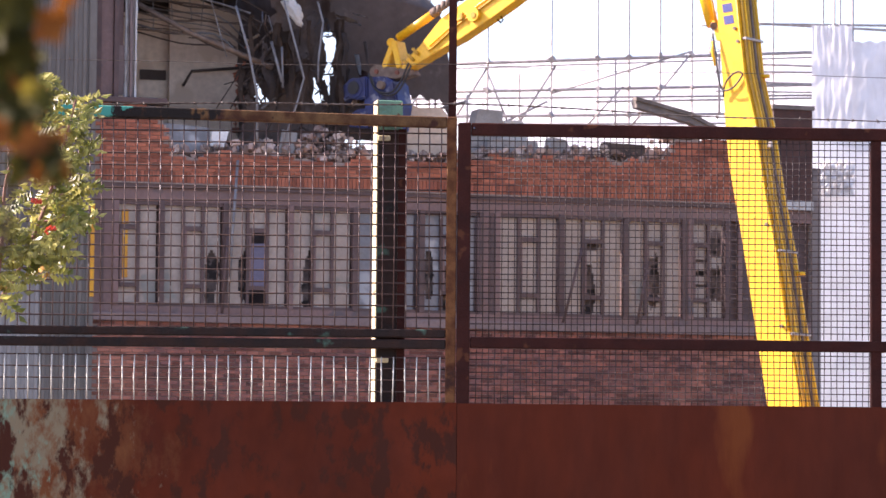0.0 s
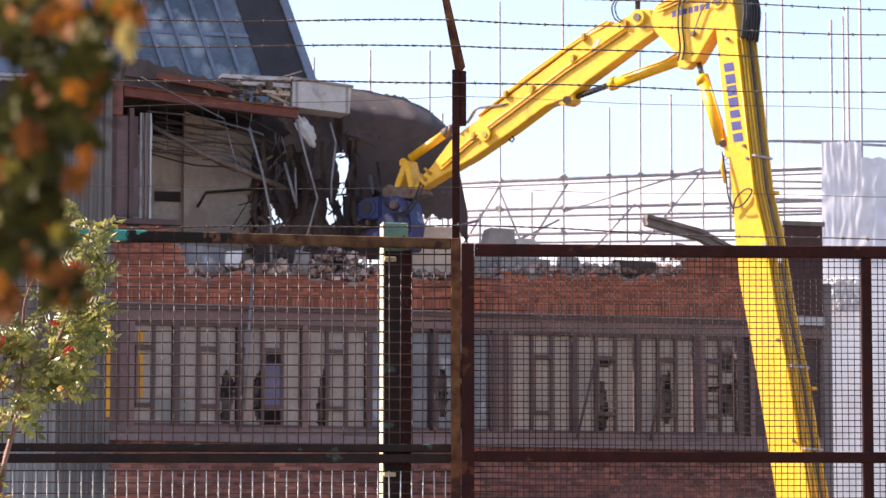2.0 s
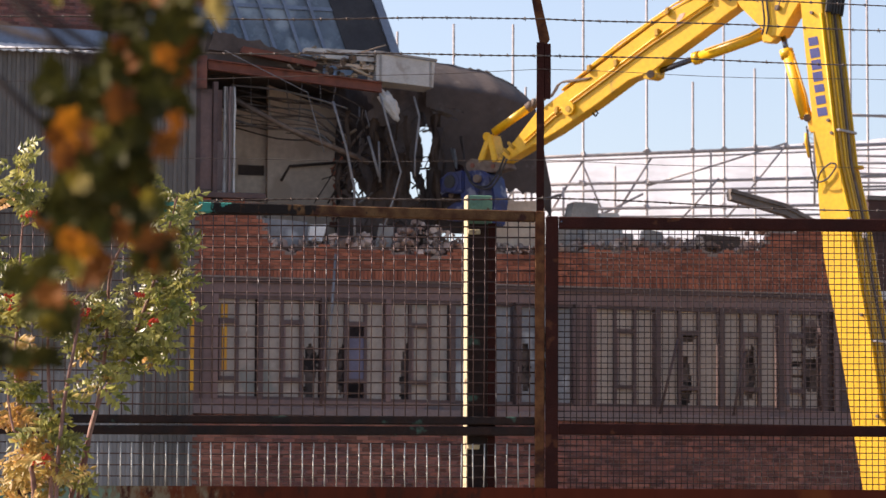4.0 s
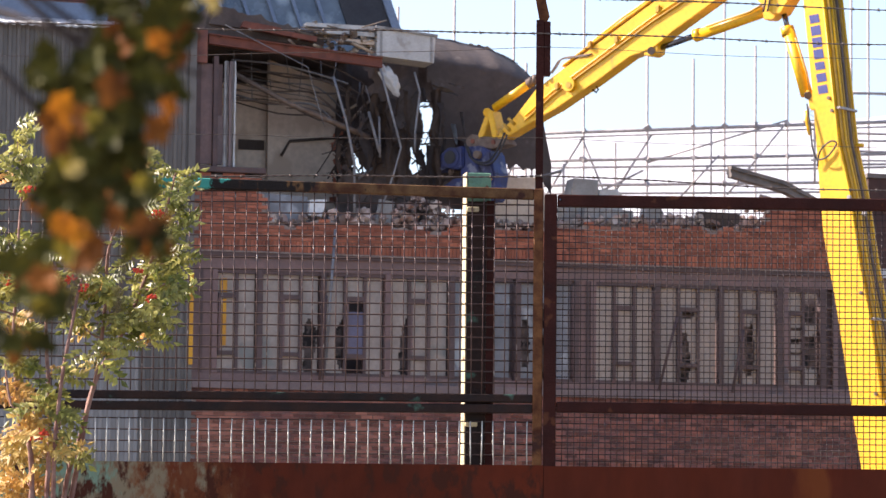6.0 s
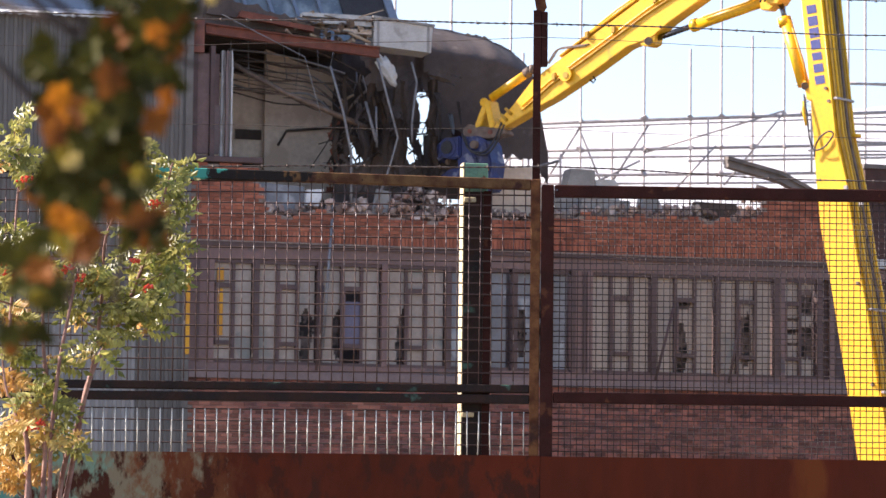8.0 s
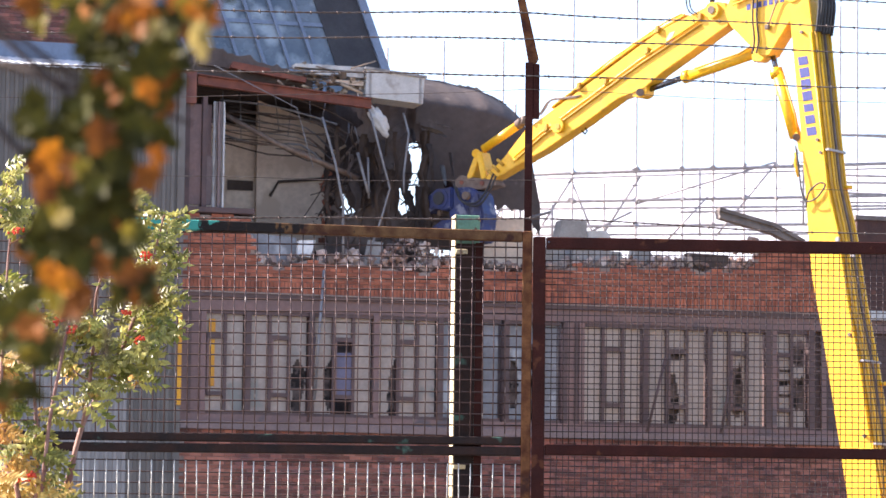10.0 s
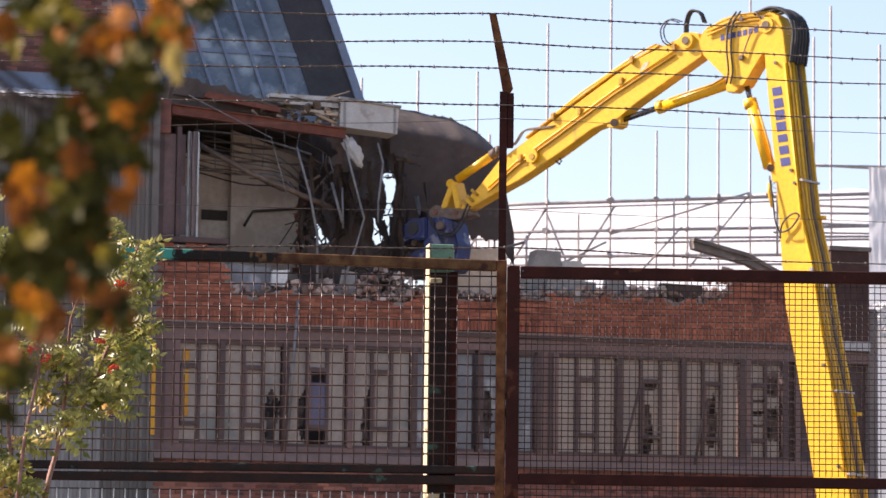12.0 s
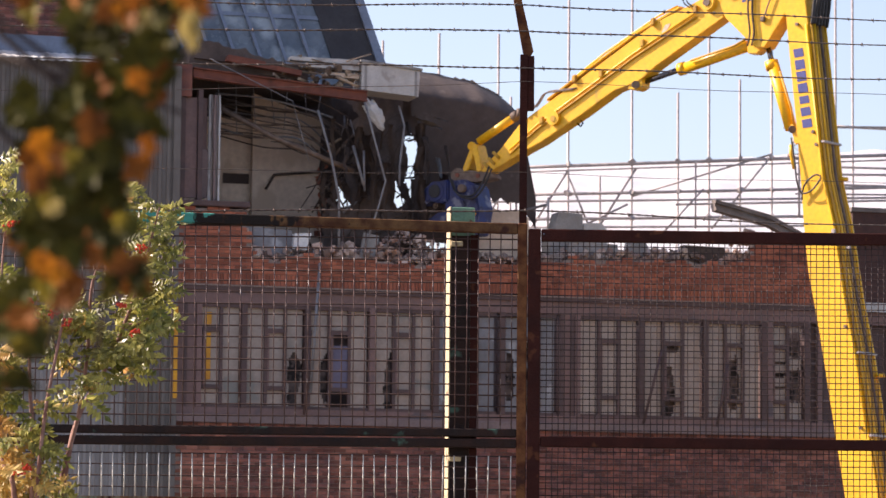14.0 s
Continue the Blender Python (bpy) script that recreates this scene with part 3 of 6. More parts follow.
for bi, (u0, u1, n) in enumerate(BAYS):
    win = thing("window_%d" % (bi + 1), F((u0 + u1) / 2, 0.1, Z_SILL), "mauve framed window bay with dusty whitened panes", "window", "window bays", "structure")
    part("mullion", fbox(u0 - 0.055, u0 + 0.055, 0.0, 0.26, Z_SILL, Z_HEAD, bevel=0.008), MAUVE_DARK if bi % 3 else MAUVE, win)
    part("head_frame", fbox(u0 + 0.056, u1 - 0.056, 0.06, 0.24, Z_HEAD - 0.07, Z_HEAD - 0.002), MAUVE_DARK, win)
    part("sill_frame", fbox(u0 + 0.056, u1 - 0.056, 0.06, 0.24, Z_SILL + 0.002, Z_SILL + 0.06), MAUVE_DARK, win)
    if bi > 7:
        part("jamb", fbox(u1 - 0.054, u1 + 0.064, 0.02, 0.26, Z_SILL, Z_HEAD - 0.002), MAUVE_DARK, win)
    w = (u1 - u0 - 0.11) / n
    for k in range(n):
        a0, a1 = u0 + 0.055 + k * w, u0 + 0.055 + (k + 1) * w
        if k:
            part("glazing_bar", fbox(a0 - 0.03, a0 + 0.03, 0.07, 0.23, Z_SILL + 0.061, Z_HEAD - 0.071), MAUVE_DARK, win)
        middle = (k == 1 and n == 3) or (n == 2 and k == 0)
        if middle:
            zt, zb = 7.27, 6.16
            part("transom", fbox(a0 + 0.031, a1 - 0.031, 0.07, 0.22, zt - 0.045, zt + 0.045), MAUVE_DARK, win)
            part("transom", fbox(a0 + 0.031, a1 - 0.031, 0.07, 0.22, zb - 0.04, zb + 0.04), MAUVE_DARK, win)
            part("casement", fbox(a0 + 0.031, a0 + 0.065, 0.06, 0.2, zb + 0.041, zt - 0.046), MAUVE, win)
        holes = HOLES.get((bi, k))
        # added sheet close behind the pane catches sky light, so holes aren't black
        if holes:
            part("torn_blind", fbox(a0 + 0.031, a1 - 0.031, 0.25, 0.258, Z_SILL + 0.07, Z_HEAD - 0.3), BACKING_BROWN, win, "added brown backing that lightens the holes in the broken pane")
        if bi == 2 and k == 1:
            part("pane", fbox(a0 + 0.03, a1 - 0.03, 0.155, 0.165, 7.32, Z_HEAD - 0.07), PANE, win)
            part("open_panel", fbox(a0 + 0.07, a1 - 0.02, 0.10, 0.12, 6.2, 7.02), PANE_BLUE, win, "blue violet panel")
        else:
            part("pane", broken(a0 + 0.03, a1 - 0.03, Z_SILL + 0.06, Z_HEAD - 0.07, holes, bi + k) if holes else fbox(a0 + 0.03, a1 - 0.03, 0.155, 0.165, Z_SILL + 0.06, Z_HEAD - 0.07), PANE_COOL if bi in (4, 5) else PANE, win)
# narrow orange strip in two lengths, just before the first pane
curtain = thing("orange_strip", F(0.66, 0.13, 6.2), "narrow orange strip in a window bay", "curtain")
part("cloth", fbox(0.60, 0.70, 0.125, 0.145, 6.3, 7.2, bevel=0.004), YELLOW_STRIP, curtain)
part("cloth", fbox(0.58, 0.71, 0.125, 0.145, 7.33, 7.6, bevel=0.004), YELLOW_STRIP, curtain)
# plain bay by the corner with yellow strip, the middle pier and the far end
pier = thing("pier", F(7.87, 0.1, Z_SILL), "mauve clad pier between two window bays", "pier", kind="structure")
part("face", fbox(7.72, 8.03, 0.05, 0.30, Z_SILL, Z_HEAD - 0.002), MAUVE, pier)
for u in (7.76, 7.98):
    part("cover_strip", fbox(u - 0.04, u + 0.04, 0.02, 0.049, Z_SILL, Z_HEAD - 0.002), MAUVE_DARK, pier)
cb = thing("corner_panel", F(0.2, 0.1, Z_SILL), "mauve corner panel with cover strip", "panel", kind="structure")
part("face", fbox(0.0, 0.39, 0.06, 0.30, Z_SILL, Z_HEAD - 0.002), MAUVE, cb)
part("cover_strip", fbox(0.16, 0.22, 0.03, 0.059, Z_SILL, Z_HEAD - 0.002), MAUVE_DARK, cb)
ys = thing("marker_strip", F(-0.06, -0.05, 6.0), "yellow plastic strip at the building corner", "strip")
part("lower_length", fbox(-0.075, 0.0, -0.14, -0.10, 5.9, 7.28), YELLOW_STRIP, ys)
part("upper_length", fbox(-0.075, 0.0, -0.14, -0.10, 7.34, 7.66), YELLOW_STRIP, ys)
end = thing("end_panel", F(13.9, 0.1, Z_SILL), "dark gutted end bay", "panel", kind="structure")
part("face", fbox(13.02, U1, 0.2, 0.3, Z_SILL, Z_HEAD - 0.002), MAUVE_DARK, end)
for z in (6.95, 7.38, 6.2):
    part("batten", fbox(12.98, 13.9, 0.15, 0.199, z, z + 0.035), SILL, end)
part("post", fbox(13.2, 13.3, 0.1, 0.199, Z_SILL, Z_HEAD - 0.002), MAUVE, end)

# ---- leaning poles and boards at the windows ----
lp = [((2.78, -0.12, 8.6), (2.62, -0.14, 6.05), STEEL), ((9.80, -0.1, 7.12), (9.40, -0.15, 5.63), MAUVE_DARK), ((11.2, -0.1, 6.9), (10.95, -0.15, 5.63), MAUVE_DARK), ((2.62, -0.1, 7.3), (2.5, -0.14, 5.64), MAUVE_DARK)]
for p, q, m in lp:
    bm = bmesh.new()
    tube(bm, [F(*p), F(*q)], 0.03, 7)
    solid("leaning_pole", bm, m, "loose pole leaning against the window front", "pole", "leaning poles")

# ---- brick band over the windows with its broken crest ----


def crest(u):
    """Height of the broken top of the brick band."""
    r = 0.12 * noise.noise((u * 2.1, 0.3, 0)) + 0.07 * noise.noise((u * 7.0, 1.7, 0))
    if u < 1.25:
        return 9.62
    if u < 1.5:
        return 9.62 - (u - 1.25) * 3.6
    if u < 7.2:
        return 8.72 + r
    if u < 11.7:
        return 8.86 + r + (u - 7.2) * 0.03
    return 9.40 + r * 0.4


bm = bmesh.new()
n = 120
cols = []
for i in range(n + 1):
    u = U0 + (U1 - U0) * i / n
    cols.append([bm.verts.new(F(u, d, z)) for d in (0.012, 0.30) for z in (8.126, crest(u) - 0.03)])
for p, q in zip(cols, cols[1:]):
    for i, j in ((0, 1), (1, 3), (3, 2), (2, 0)):
        bm.faces.new((p[i], p[j], q[j], q[i]))
bm.faces.new((cols[0][0], cols[0][1], cols[0][3], cols[0][2]))
bm.faces.new((cols[-1][0], cols[-1][1], cols[-1][3], cols[-1][2]))
band = tagged(new("wall_band", mesh_of("wall_band", bm, MORTAR)), "orange brick band with a smashed uneven top edge", "wall", kind="structure")

rng = random.Random(5)
bm = bmesh.new()
for i in range(1300):
    u = rng.uniform(1.3, 12.4)
    s = rng.choice((0.04, 0.06, 0.08, 0.1, 0.14, 0.18))
    d = rng.uniform(0.02, 1.1)
    chunk(bm, F(u, d, crest(u) - 0.02 + rng.uniform(0, 0.16) * (1 - d * 0.4) + s * 0.2), s, rng)
for i in range(1500):
    u = rng.uniform(5.6, 12.2)
    d = rng.uniform(0.0, 1.3)
    heap = 0.16 + 0.14 * noise.noise((u * 1.1, 4.0, 0.0))
    chunk(bm, F(u, d, crest(u) - 0.03 + d * 0.12 + heap * rng.random()), rng.choice((0.03, 0.04, 0.05, 0.07, 0.1)), rng)
for i in range(520):
    u = rng.uniform(3.4, 5.7)
    chunk(bm, F(u, rng.uniform(0.0, 1.0), 8.7 + rng.uniform(0, 0.7) * (1 - abs(u - 4.6) * 0.8)), rng.choice((0.04, 0.06, 0.09, 0.14)), rng)
tagged(new("rubble", mesh_of("rubble", bm, RUBBLE)), "smashed brick and concrete rubble along the wall top", "rubble", kind="stuff")
tagged(new("floor_slab", mesh_of("floor_slab", fbox(0.0, 3.6, 0.31, 6.0, 8.5, 8.68), CONCRETE)), "broken concrete floor slab behind the brick band", "floor", kind="structure")

# ---- loose debris on the wall top ----


def debris(name, outline, d0, depth, mat, label, category):
    bm = bmesh.new()
    prism(bm, outline, lambda u, d, z: F(u, d0 + d, z), depth)
    return solid(name, bm, mat, label, category, "debris on the wall")


debris("concrete_block", [(7.62, 8.9), (8.3, 8.9), (8.30, 9.84), (7.80, 9.86), (7.72, 9.5), (7.58, 9.3)], 0.4, 0.5, CONCRETE, "grey concrete lump standing on the wall top", "concrete block")
debris("concrete_block", [(8.32, 8.9), (8.86, 8.9), (8.84, 9.55), (8.74, 9.68), (8.35, 9.66)], 0.5, 0.35, PALE_BOX, "pale concrete lump beside a grey one", "concrete block")
debris("insulation_slab", [(7.9, 8.85), (9.0, 8.85), (8.95, 9.22), (7.95, 9.25)], 0.15, 0.12, CONCRETE, "pale insulation slab in the rubble", "slab")
debris("timber_baulk", [(10.3, 8.96), (11.2, 8.98), (11.2, 9.24), (10.32, 9.26)], 0.10, 0.2, DARK_ROOM, "charred timber baulk in the rubble", "timber")
debris("slate_heap", [(9.2, 8.9), (9.8, 8.9), (9.6, 9.3), (9.3, 9.35)], 0.3, 0.4, CONCRETE, "heap of grey slates on the wall", "slates")
debris("blue_board", [(1.36, 8.7), (2.35, 8.7), (2.3, 9.25), (1.40, 9.3)], 0.25, 0.05, PANE_COOL, "blue grey board behind the broken brickwork", "board")
debris("white_fitting", [(2.30, 8.88), (2.56, 8.86), (2.66, 9.2), (2.32, 9.18)], 0.1, 0.2, WHITE_SHEET, "white broken fitting lying in the rubble", "fitting")
debris("grey_board", [(3.62, 8.75), (3.95, 8.75), (4.02, 9.2), (3.72, 9.25)], 0.1, 0.06, CONCRETE, "grey board upright in the rubble", "board")
gb = bmesh.new()
for zo, dd in ((0.0, 0.0), (0.075, 0.05), (0.15, 0.0)):
    prism(gb, [(11.05, 10.22 - zo), (11.05, 10.15 - zo), (12.2, 9.88 - zo), (12.85, 9.58 - zo), (12.9, 9.63 - zo), (12.22, 9.96 - zo)], lambda u, d, z: F(u, 0.2 + dd + d, z), 0.25)
solid("bent_channel", gb, CHANNEL, "bent ribbed grey metal sheet jutting over the wall", "metal sheet", "debris on the wall")
for p, q, r in (((13.16, -0.1, 8.5), (13.14, -0.1, 9.95), 0.03), ((13.1, -0.12, 8.62), (13.5, -0.12, 9.4), 0.025), ((12.95, -0.1, 8.95), (13.6, -0.1, 8.98), 0.025)):
    bm = bmesh.new()
    tube(bm, [F(*p), F(*q)], r, 7)
    solid("scaffold_tube", bm, SCAFF, "short scaffold tube fixed to the brick band", "scaffold tube", "scaffold tubes")
hp = thing("dark_parapet", F(14.1, 0.3, 9.3), "dark brown brick parapet beside the sheeted tower", "parapet")
part("face", fbox(13.9, 14.74, -0.06, 0.35, 8.22, 10.06), BRICK_SOOT, hp)
part("coping", fbox(13.86, 14.78, -0.10, 0.4, 10.061, 10.15), CHANNEL, hp)
part("band", fbox(13.75, 14.75, -0.09, 0.3, 8.03, 8.215), PALE_BOX, hp, "pale concrete band")

# ---- upper storey: gutted room ----
up = thing("gutted_room", F(1.6, 2, 9.6), "open gutted upper room with stained cream plaster walls", "room", kind="structure")
part("rear_wall", fbox(-0.2, 2.25, 2.6, 2.7, 8.68, 11.75), CREAM, up)
bm = bmesh.new()
pts = [(1.32, 9.0), (2.78, 9.0), (2.85, 9.5), (2.72, 9.75), (2.80, 10.0), (2.62, 10.25), (2.78, 10.5), (2.70, 10.7), (2.95, 11.0), (2.85, 11.4), (1.32, 11.9)]
prism(bm, pts, lambda u, d, z: F(u + 0.66, 2.4 + d, z + (z - 1.6) * 0.033), 0.15)
part("partition", bm, CREAM, up, "cream partition with a ragged broken edge")
# dark lining added at the back; its colour stands for the room's deep shade
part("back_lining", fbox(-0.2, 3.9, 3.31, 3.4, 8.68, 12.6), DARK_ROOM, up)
for k in range(16):
    bm = bmesh.new()
    z = 9.2 + 0.125 * k
    chunk(bm, F(3.36 + 0.12 * noise.noise((k * 1.7, 0, 2)) + (0.12 if k > 10 else 0), 2.46, z + (z - 1.6) * 0.033), 0.2, random.Random(k))
    part("torn_brick", bm, BRICK, up)
part("dado", fbox(1.42, 1.95, 2.57, 2.599, 10.42, 10.62), DARK_ROOM, up)
part("end_wall", fbox(-0.25, -0.15, 0.3, 3.2, 8.68, 12.2), CREAM, up)
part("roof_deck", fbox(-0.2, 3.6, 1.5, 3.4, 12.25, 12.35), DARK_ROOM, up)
part("window_frame", fbox(0.0, 0.12, 0.05, 0.25, 9.75, 11.8), MAUVE_DARK, up)
part("window_frame", fbox(0.13, 0.36, 0.12, 0.2, 9.8, 11.75), MAUVE, up)
part("window_frame", fbox(0.37, 0.46, 0.05, 0.25, 9.75, 11.9), MAUVE_DARK, up)
part("blind", fbox(0.47, 0.56, 0.14, 0.18, 9.8, 11.75), MAUVE, up)
part("panel", fbox(0.40, 0.58, 0.10, 0.13, 9.8, 10.75), SILL, up)
rng = random.Random(41)
for i in range(5):
    # torn plaster and lath of the column, in upright strips
    u, w = 0.575 + 0.048 * i, rng.uniform(0.03, 0.05)
    zs = [9.72 + 0.19 * k for k in range(12)]
    bm = bmesh.new()
    prism(bm, [(u + rng.uniform(-0.008, 0.008), z) for z in zs] + [(u + w + rng.uniform(-0.010, 0.010), z) for z in reversed(zs)], lambda a, d, z, i=i: F(a, 0.02 + 0.03 * (i % 2) + d, z), 0.09)
    part("column_strip", bm, (CONCRETE, INTERIOR, SILL, INTERIOR, PALE_BOX)[i], up, "torn plaster strip")
part("sill", fbox(-0.05, 1.4, -0.08, 0.4, 9.63, 9.74, bevel=0.01), MAUVE_DARK, up)
rng = random.Random(9)
for i in range(16):
    z = 11.2 + 0.055 * i + rng.uniform(-0.05, 0.05)
    d0, u0 = rng.uniform(0.8, 3.0), rng.uniform(0.85, 1.3)
    bm = bmesh.new()
    tube(bm, curve([F(u0, d0, z + 0.1), F(u0 + 0.9, d0 - 0.3, z - 0.06 + rng.uniform(-0.1, 0.1)), F(u0 + 1.7, d0 - 0.4, z - rng.uniform(0.1, 0.35)), F(u0 + 2.3, d0 - 0.3, z - rng.uniform(0.2, 0.6))], 3), rng.choice((0.012, 0.016, 0.022)), 6)
    part("ceiling_pipe", bm, (GREASE, DARK_ROOM, STEEL, DARK_ROOM)[i % 4], up)
for i in range(7):
    u0 = 1.0 + 0.35 * i
    bm = bmesh.new()
    tube(bm, [F(u0, 1.2, 12.2), F(u0 + rng.uniform(-0.1, 0.1), 1.2, rng.uniform(11.2, 11.7))], 0.01, 5)
    part("hanger", bm, STEEL, up)
bm = bmesh.new()
tube(bm, [F(0.9, 0.6, 11.65), F(2.0, 0.55, 11.1), F(3.6, 0.5, 10.5)], 0.055, 8)
part("fallen_pipe", bm, GREASE, up, "fallen rusty pipe")
bm = bmesh.new()
tube(bm, [F(2.25, 2.35, 10.3), F(2.42, 2.35, 10.6), F(3.5, 2.35, 10.72)], 0.03, 6)
part("wall_pipe", bm, DARK_ROOM, up)
for u, v in ((0.25, 3.72),):
    beam = thing("roof_beam", F(2.0, 0.0, 12.1), "red oxide steel roof beam sagging to its broken end", "steel beam")
    for name, za, zb, d0, d1 in (("web", -0.075, 0.085, 0.02, 0.05), ("top_flange", 0.086, 0.105, -0.05, 0.12), ("bottom_flange", -0.095, -0.076, -0.05, 0.12)):
        bm = bmesh.new()
        prism(bm, [(u, 12.22 + za), (v, 11.92 + za), (v, 11.92 + zb), (u, 12.22 + zb)], lambda a, d, z, d0=d0: F(a, d0 + d, z), d1 - d0)
        part(name, bm, ORANGE_STEEL, beam)
rng = random.Random(61)
edge = [(0.2 + 0.12 * i, 12.36 - 0.05 * i * 0.12) for i in range(21)]
edge += [(2.6 - 0.1 * i, 12.42 + 0.018 * i + rng.uniform(-0.07, 0.09)) for i in range(24)]
debris("roof_edge", edge, 0.3, 1.5, MEMBRANE, "crumpled dark roof edge over the beam", "roofing")
debris("roof_board", [(0.9, 12.50), (2.4, 12.28), (2.42, 12.38), (1.7, 12.47), (1.68, 12.52), (0.95, 12.62)], 0.06, 0.2, ORANGE_STEEL, "rusty red sheet edge over the steel beam", "sheet")
layer = [(0.3, 12.55), (2.4, 12.38)] + [(2.4 - 0.09 * i, 12.46 + 0.021 * i + rng.uniform(-0.02, 0.04) + 0.05 * (i % 6 == 0)) for i in range(23)]
debris("roof_board", layer, 0.22, 0.3, MEMBRANE, "ragged dark boarding torn along the roof edge", "boarding")
bm = bmesh.new()
for i in range(46):
    u, z = rng.uniform(1.8, 3.6), rng.uniform(12.2, 12.62)
    th = rng.gauss(0, 0.45)
    L = rng.uniform(0.15, 0.6)
    tube(bm, [F(u, rng.uniform(0.0, 0.5), z), F(u + L * math.cos(th), rng.uniform(0.0, 0.5), z + L * math.sin(th) * 0.6)], rng.choice((0.012, 0.02, 0.03)), 5)
for i in range(40):
    chunk(bm, F(rng.uniform(2.6, 3.6), rng.uniform(0.05, 0.4), rng.uniform(12.1, 12.5)), rng.choice((0.06, 0.1, 0.16)), rng)
tagged(new("roof_splinters", mesh_of("roof_splinters", bm, SPLINTER)), "splintered battens and torn boards on the roof edge", "splinters", kind="stuff")
debris("brick_pier", [(-0.35, 11.75), (0.22, 11.75), (0.22, 12.4), (-0.3, 12.35)], -0.02, 0.4, BRICK_DARK, "short brick pier at the roof corner", "brick pier")
# box-shaped cabinet on the roof edge
cabn = thing("roof_cabinet", F(4.2, 0.2, 11.9), "off-white metal cabinet perched on the broken roof edge", "cabinet")
bm = bmesh.new()
prism(bm, [(3.60, 12.06), (4.76, 11.97), (4.79, 12.48), (3.62, 12.60)], lambda u, d, z: F(u, d, z), 0.7)
part("body", bm, PALE_BOX, cabn)
bm = bmesh.new()
prism(bm, [(3.57, 12.603), (4.83, 12.483), (4.83, 12.53), (3.57, 12.65)], lambda u, d, z: F(u, -0.04 + d, z), 0.78)
part("lid", bm, CONCRETE, cabn)
for u in (3.66, 4.68):
    bm = bmesh.new()
    prism(bm, [(u, 12.06 - (u - 3.6) * 0.08), (u + 0.05, 12.055 - (u - 3.6) * 0.08), (u + 0.05, 12.58 - (u - 3.6) * 0.1), (u, 12.585 - (u - 3.6) * 0.1)], lambda a, d, z: F(a, -0.012 + d, z), 0.011)
    part("corner_strip", bm, CONCRETE, cabn)
for z0, u0, u1 in ((12.62, 2.2, 3.6), (12.50, 2.5, 3.58), (12.34, 2.9, 3.58)):
    debris("roof_batten", [(u0, z0 - 0.03), (u1, z0 - 0.06), (u1, z0 + 0.03), (u0, z0 + 0.04)], 0.1, 0.3, PALE_BOX if z0 > 12.4 else CREAM, "pale torn roof batten beside the cabinet", "batten")


# ---- torn dark roofing ----
def torn(u0, u1, z0, z1, nu, nz, keep, depth, bulge, seed, top=None, rough=1.0):
    bm = bmesh.new()
    g = {}
    for k in range(nz + 1):
        for i in range(nu + 1):
            s, t = i / nu, k / nz
            u = u0 + (u1 - u0) * s
            z = z0 + ((top(u) if top else z1) - z0) * t
            d = depth + bulge(s, t) + rough * 0.22 * noise.noise((u * 1.3, z * 0.7, seed)) + rough * 0.15 * noise.noise((u * 4.5, z * 1.6, seed))
            g[i, k] = (u + 0.277 * depth + 0.04 * rough * noise.noise((u * 6, z * 6, seed + 3)), d, z + (z - 1.6) * depth * 0.0137 + 0.04 * rough * noise.noise((u * 6, z * 6, seed + 7)))
    vs = {}
    for k in range(nz):
        for i in range(nu):
            u, z = u0 + (u1 - u0) * (i + 0.5) / nu, z0 + (z1 - z0) * (k + 0.5) / nz
            if keep(u, z):
                cs = ((i, k), (i + 1, k), (i + 1, k + 1), (i, k + 1))
                for c in cs:
                    if c not in vs:
                        vs[c] = bm.verts.new(F(*g[c]))
                f = bm.faces.new([vs[c] for c in cs])
                f.smooth = True
    return bm


def within(u, z, outline):
    """Whether a point lies in a ragged outline."""
    u += 0.03 * noise.noise((u * 8, z * 8, 2.2)) + 0.015 * noise.noise((u * 25, z * 25, 1.2))
    odd = False
    for (a, c), (b, e) in zip(outline, outline[1:] + outline[:1]):
        if (c > z) != (e > z) and u < a + (b - a) * (z - c) / (e - c):
            odd = not odd
    return odd


GAP_TALL = [(4.56, 11.22), (4.70, 11.27), (4.88, 10.95), (4.84, 10.45), (4.74, 9.95), (4.66, 10.15), (4.60, 10.30), (4.63, 10.70)]
GAP_LOW = [(4.31, 10.32), (4.38, 10.32), (4.56, 9.88), (4.44, 9.80), (4.27, 9.93)]
GAP_SIDE = [(2.84, 10.58), (2.95, 10.62), (3.02, 10.30), (3.28, 10.15), (3.44, 9.79), (3.21, 9.74), (3.0, 9.92), (2.87, 9.80)]
SLITS = [[(3.60, 10.75), (3.66, 10.72), (3.62, 10.35), (3.58, 10.40)], [(2.93, 11.0), (2.99, 11.0), (2.97, 10.7), (2.92, 10.72)], [(4.02, 10.2), (4.07, 10.18), (4.06, 9.95), (4.02, 9.98)]]


def keep_curtain(u, z):
    top = 12.2 - 0.05 * (u - 3) + 0.1 * noise.noise((u * 4, 0, 0))
    if z > top:
        return False
    left = 2.88 + 0.2 * noise.noise((z * 2.3, 2, 0)) + 0.62 * max(0.0, min(1.0, (z - 10.05) * 2.5)) + 0.16 * noise.noise((z * 6.0, 5, 0))
    if u < left:
        return False
    return not any(within(u, z, g) for g in (GAP_TALL, GAP_LOW, GAP_SIDE, *SLITS))


def roof_top(u):
    return 12.76 - 0.13 * max(0, u - 4.6) - 0.22 * max(0, u - 5.9) ** 2 - 5.0 * max(0, u - 6.95) + 0.03 * noise.noise((u * 3, 0, 3))


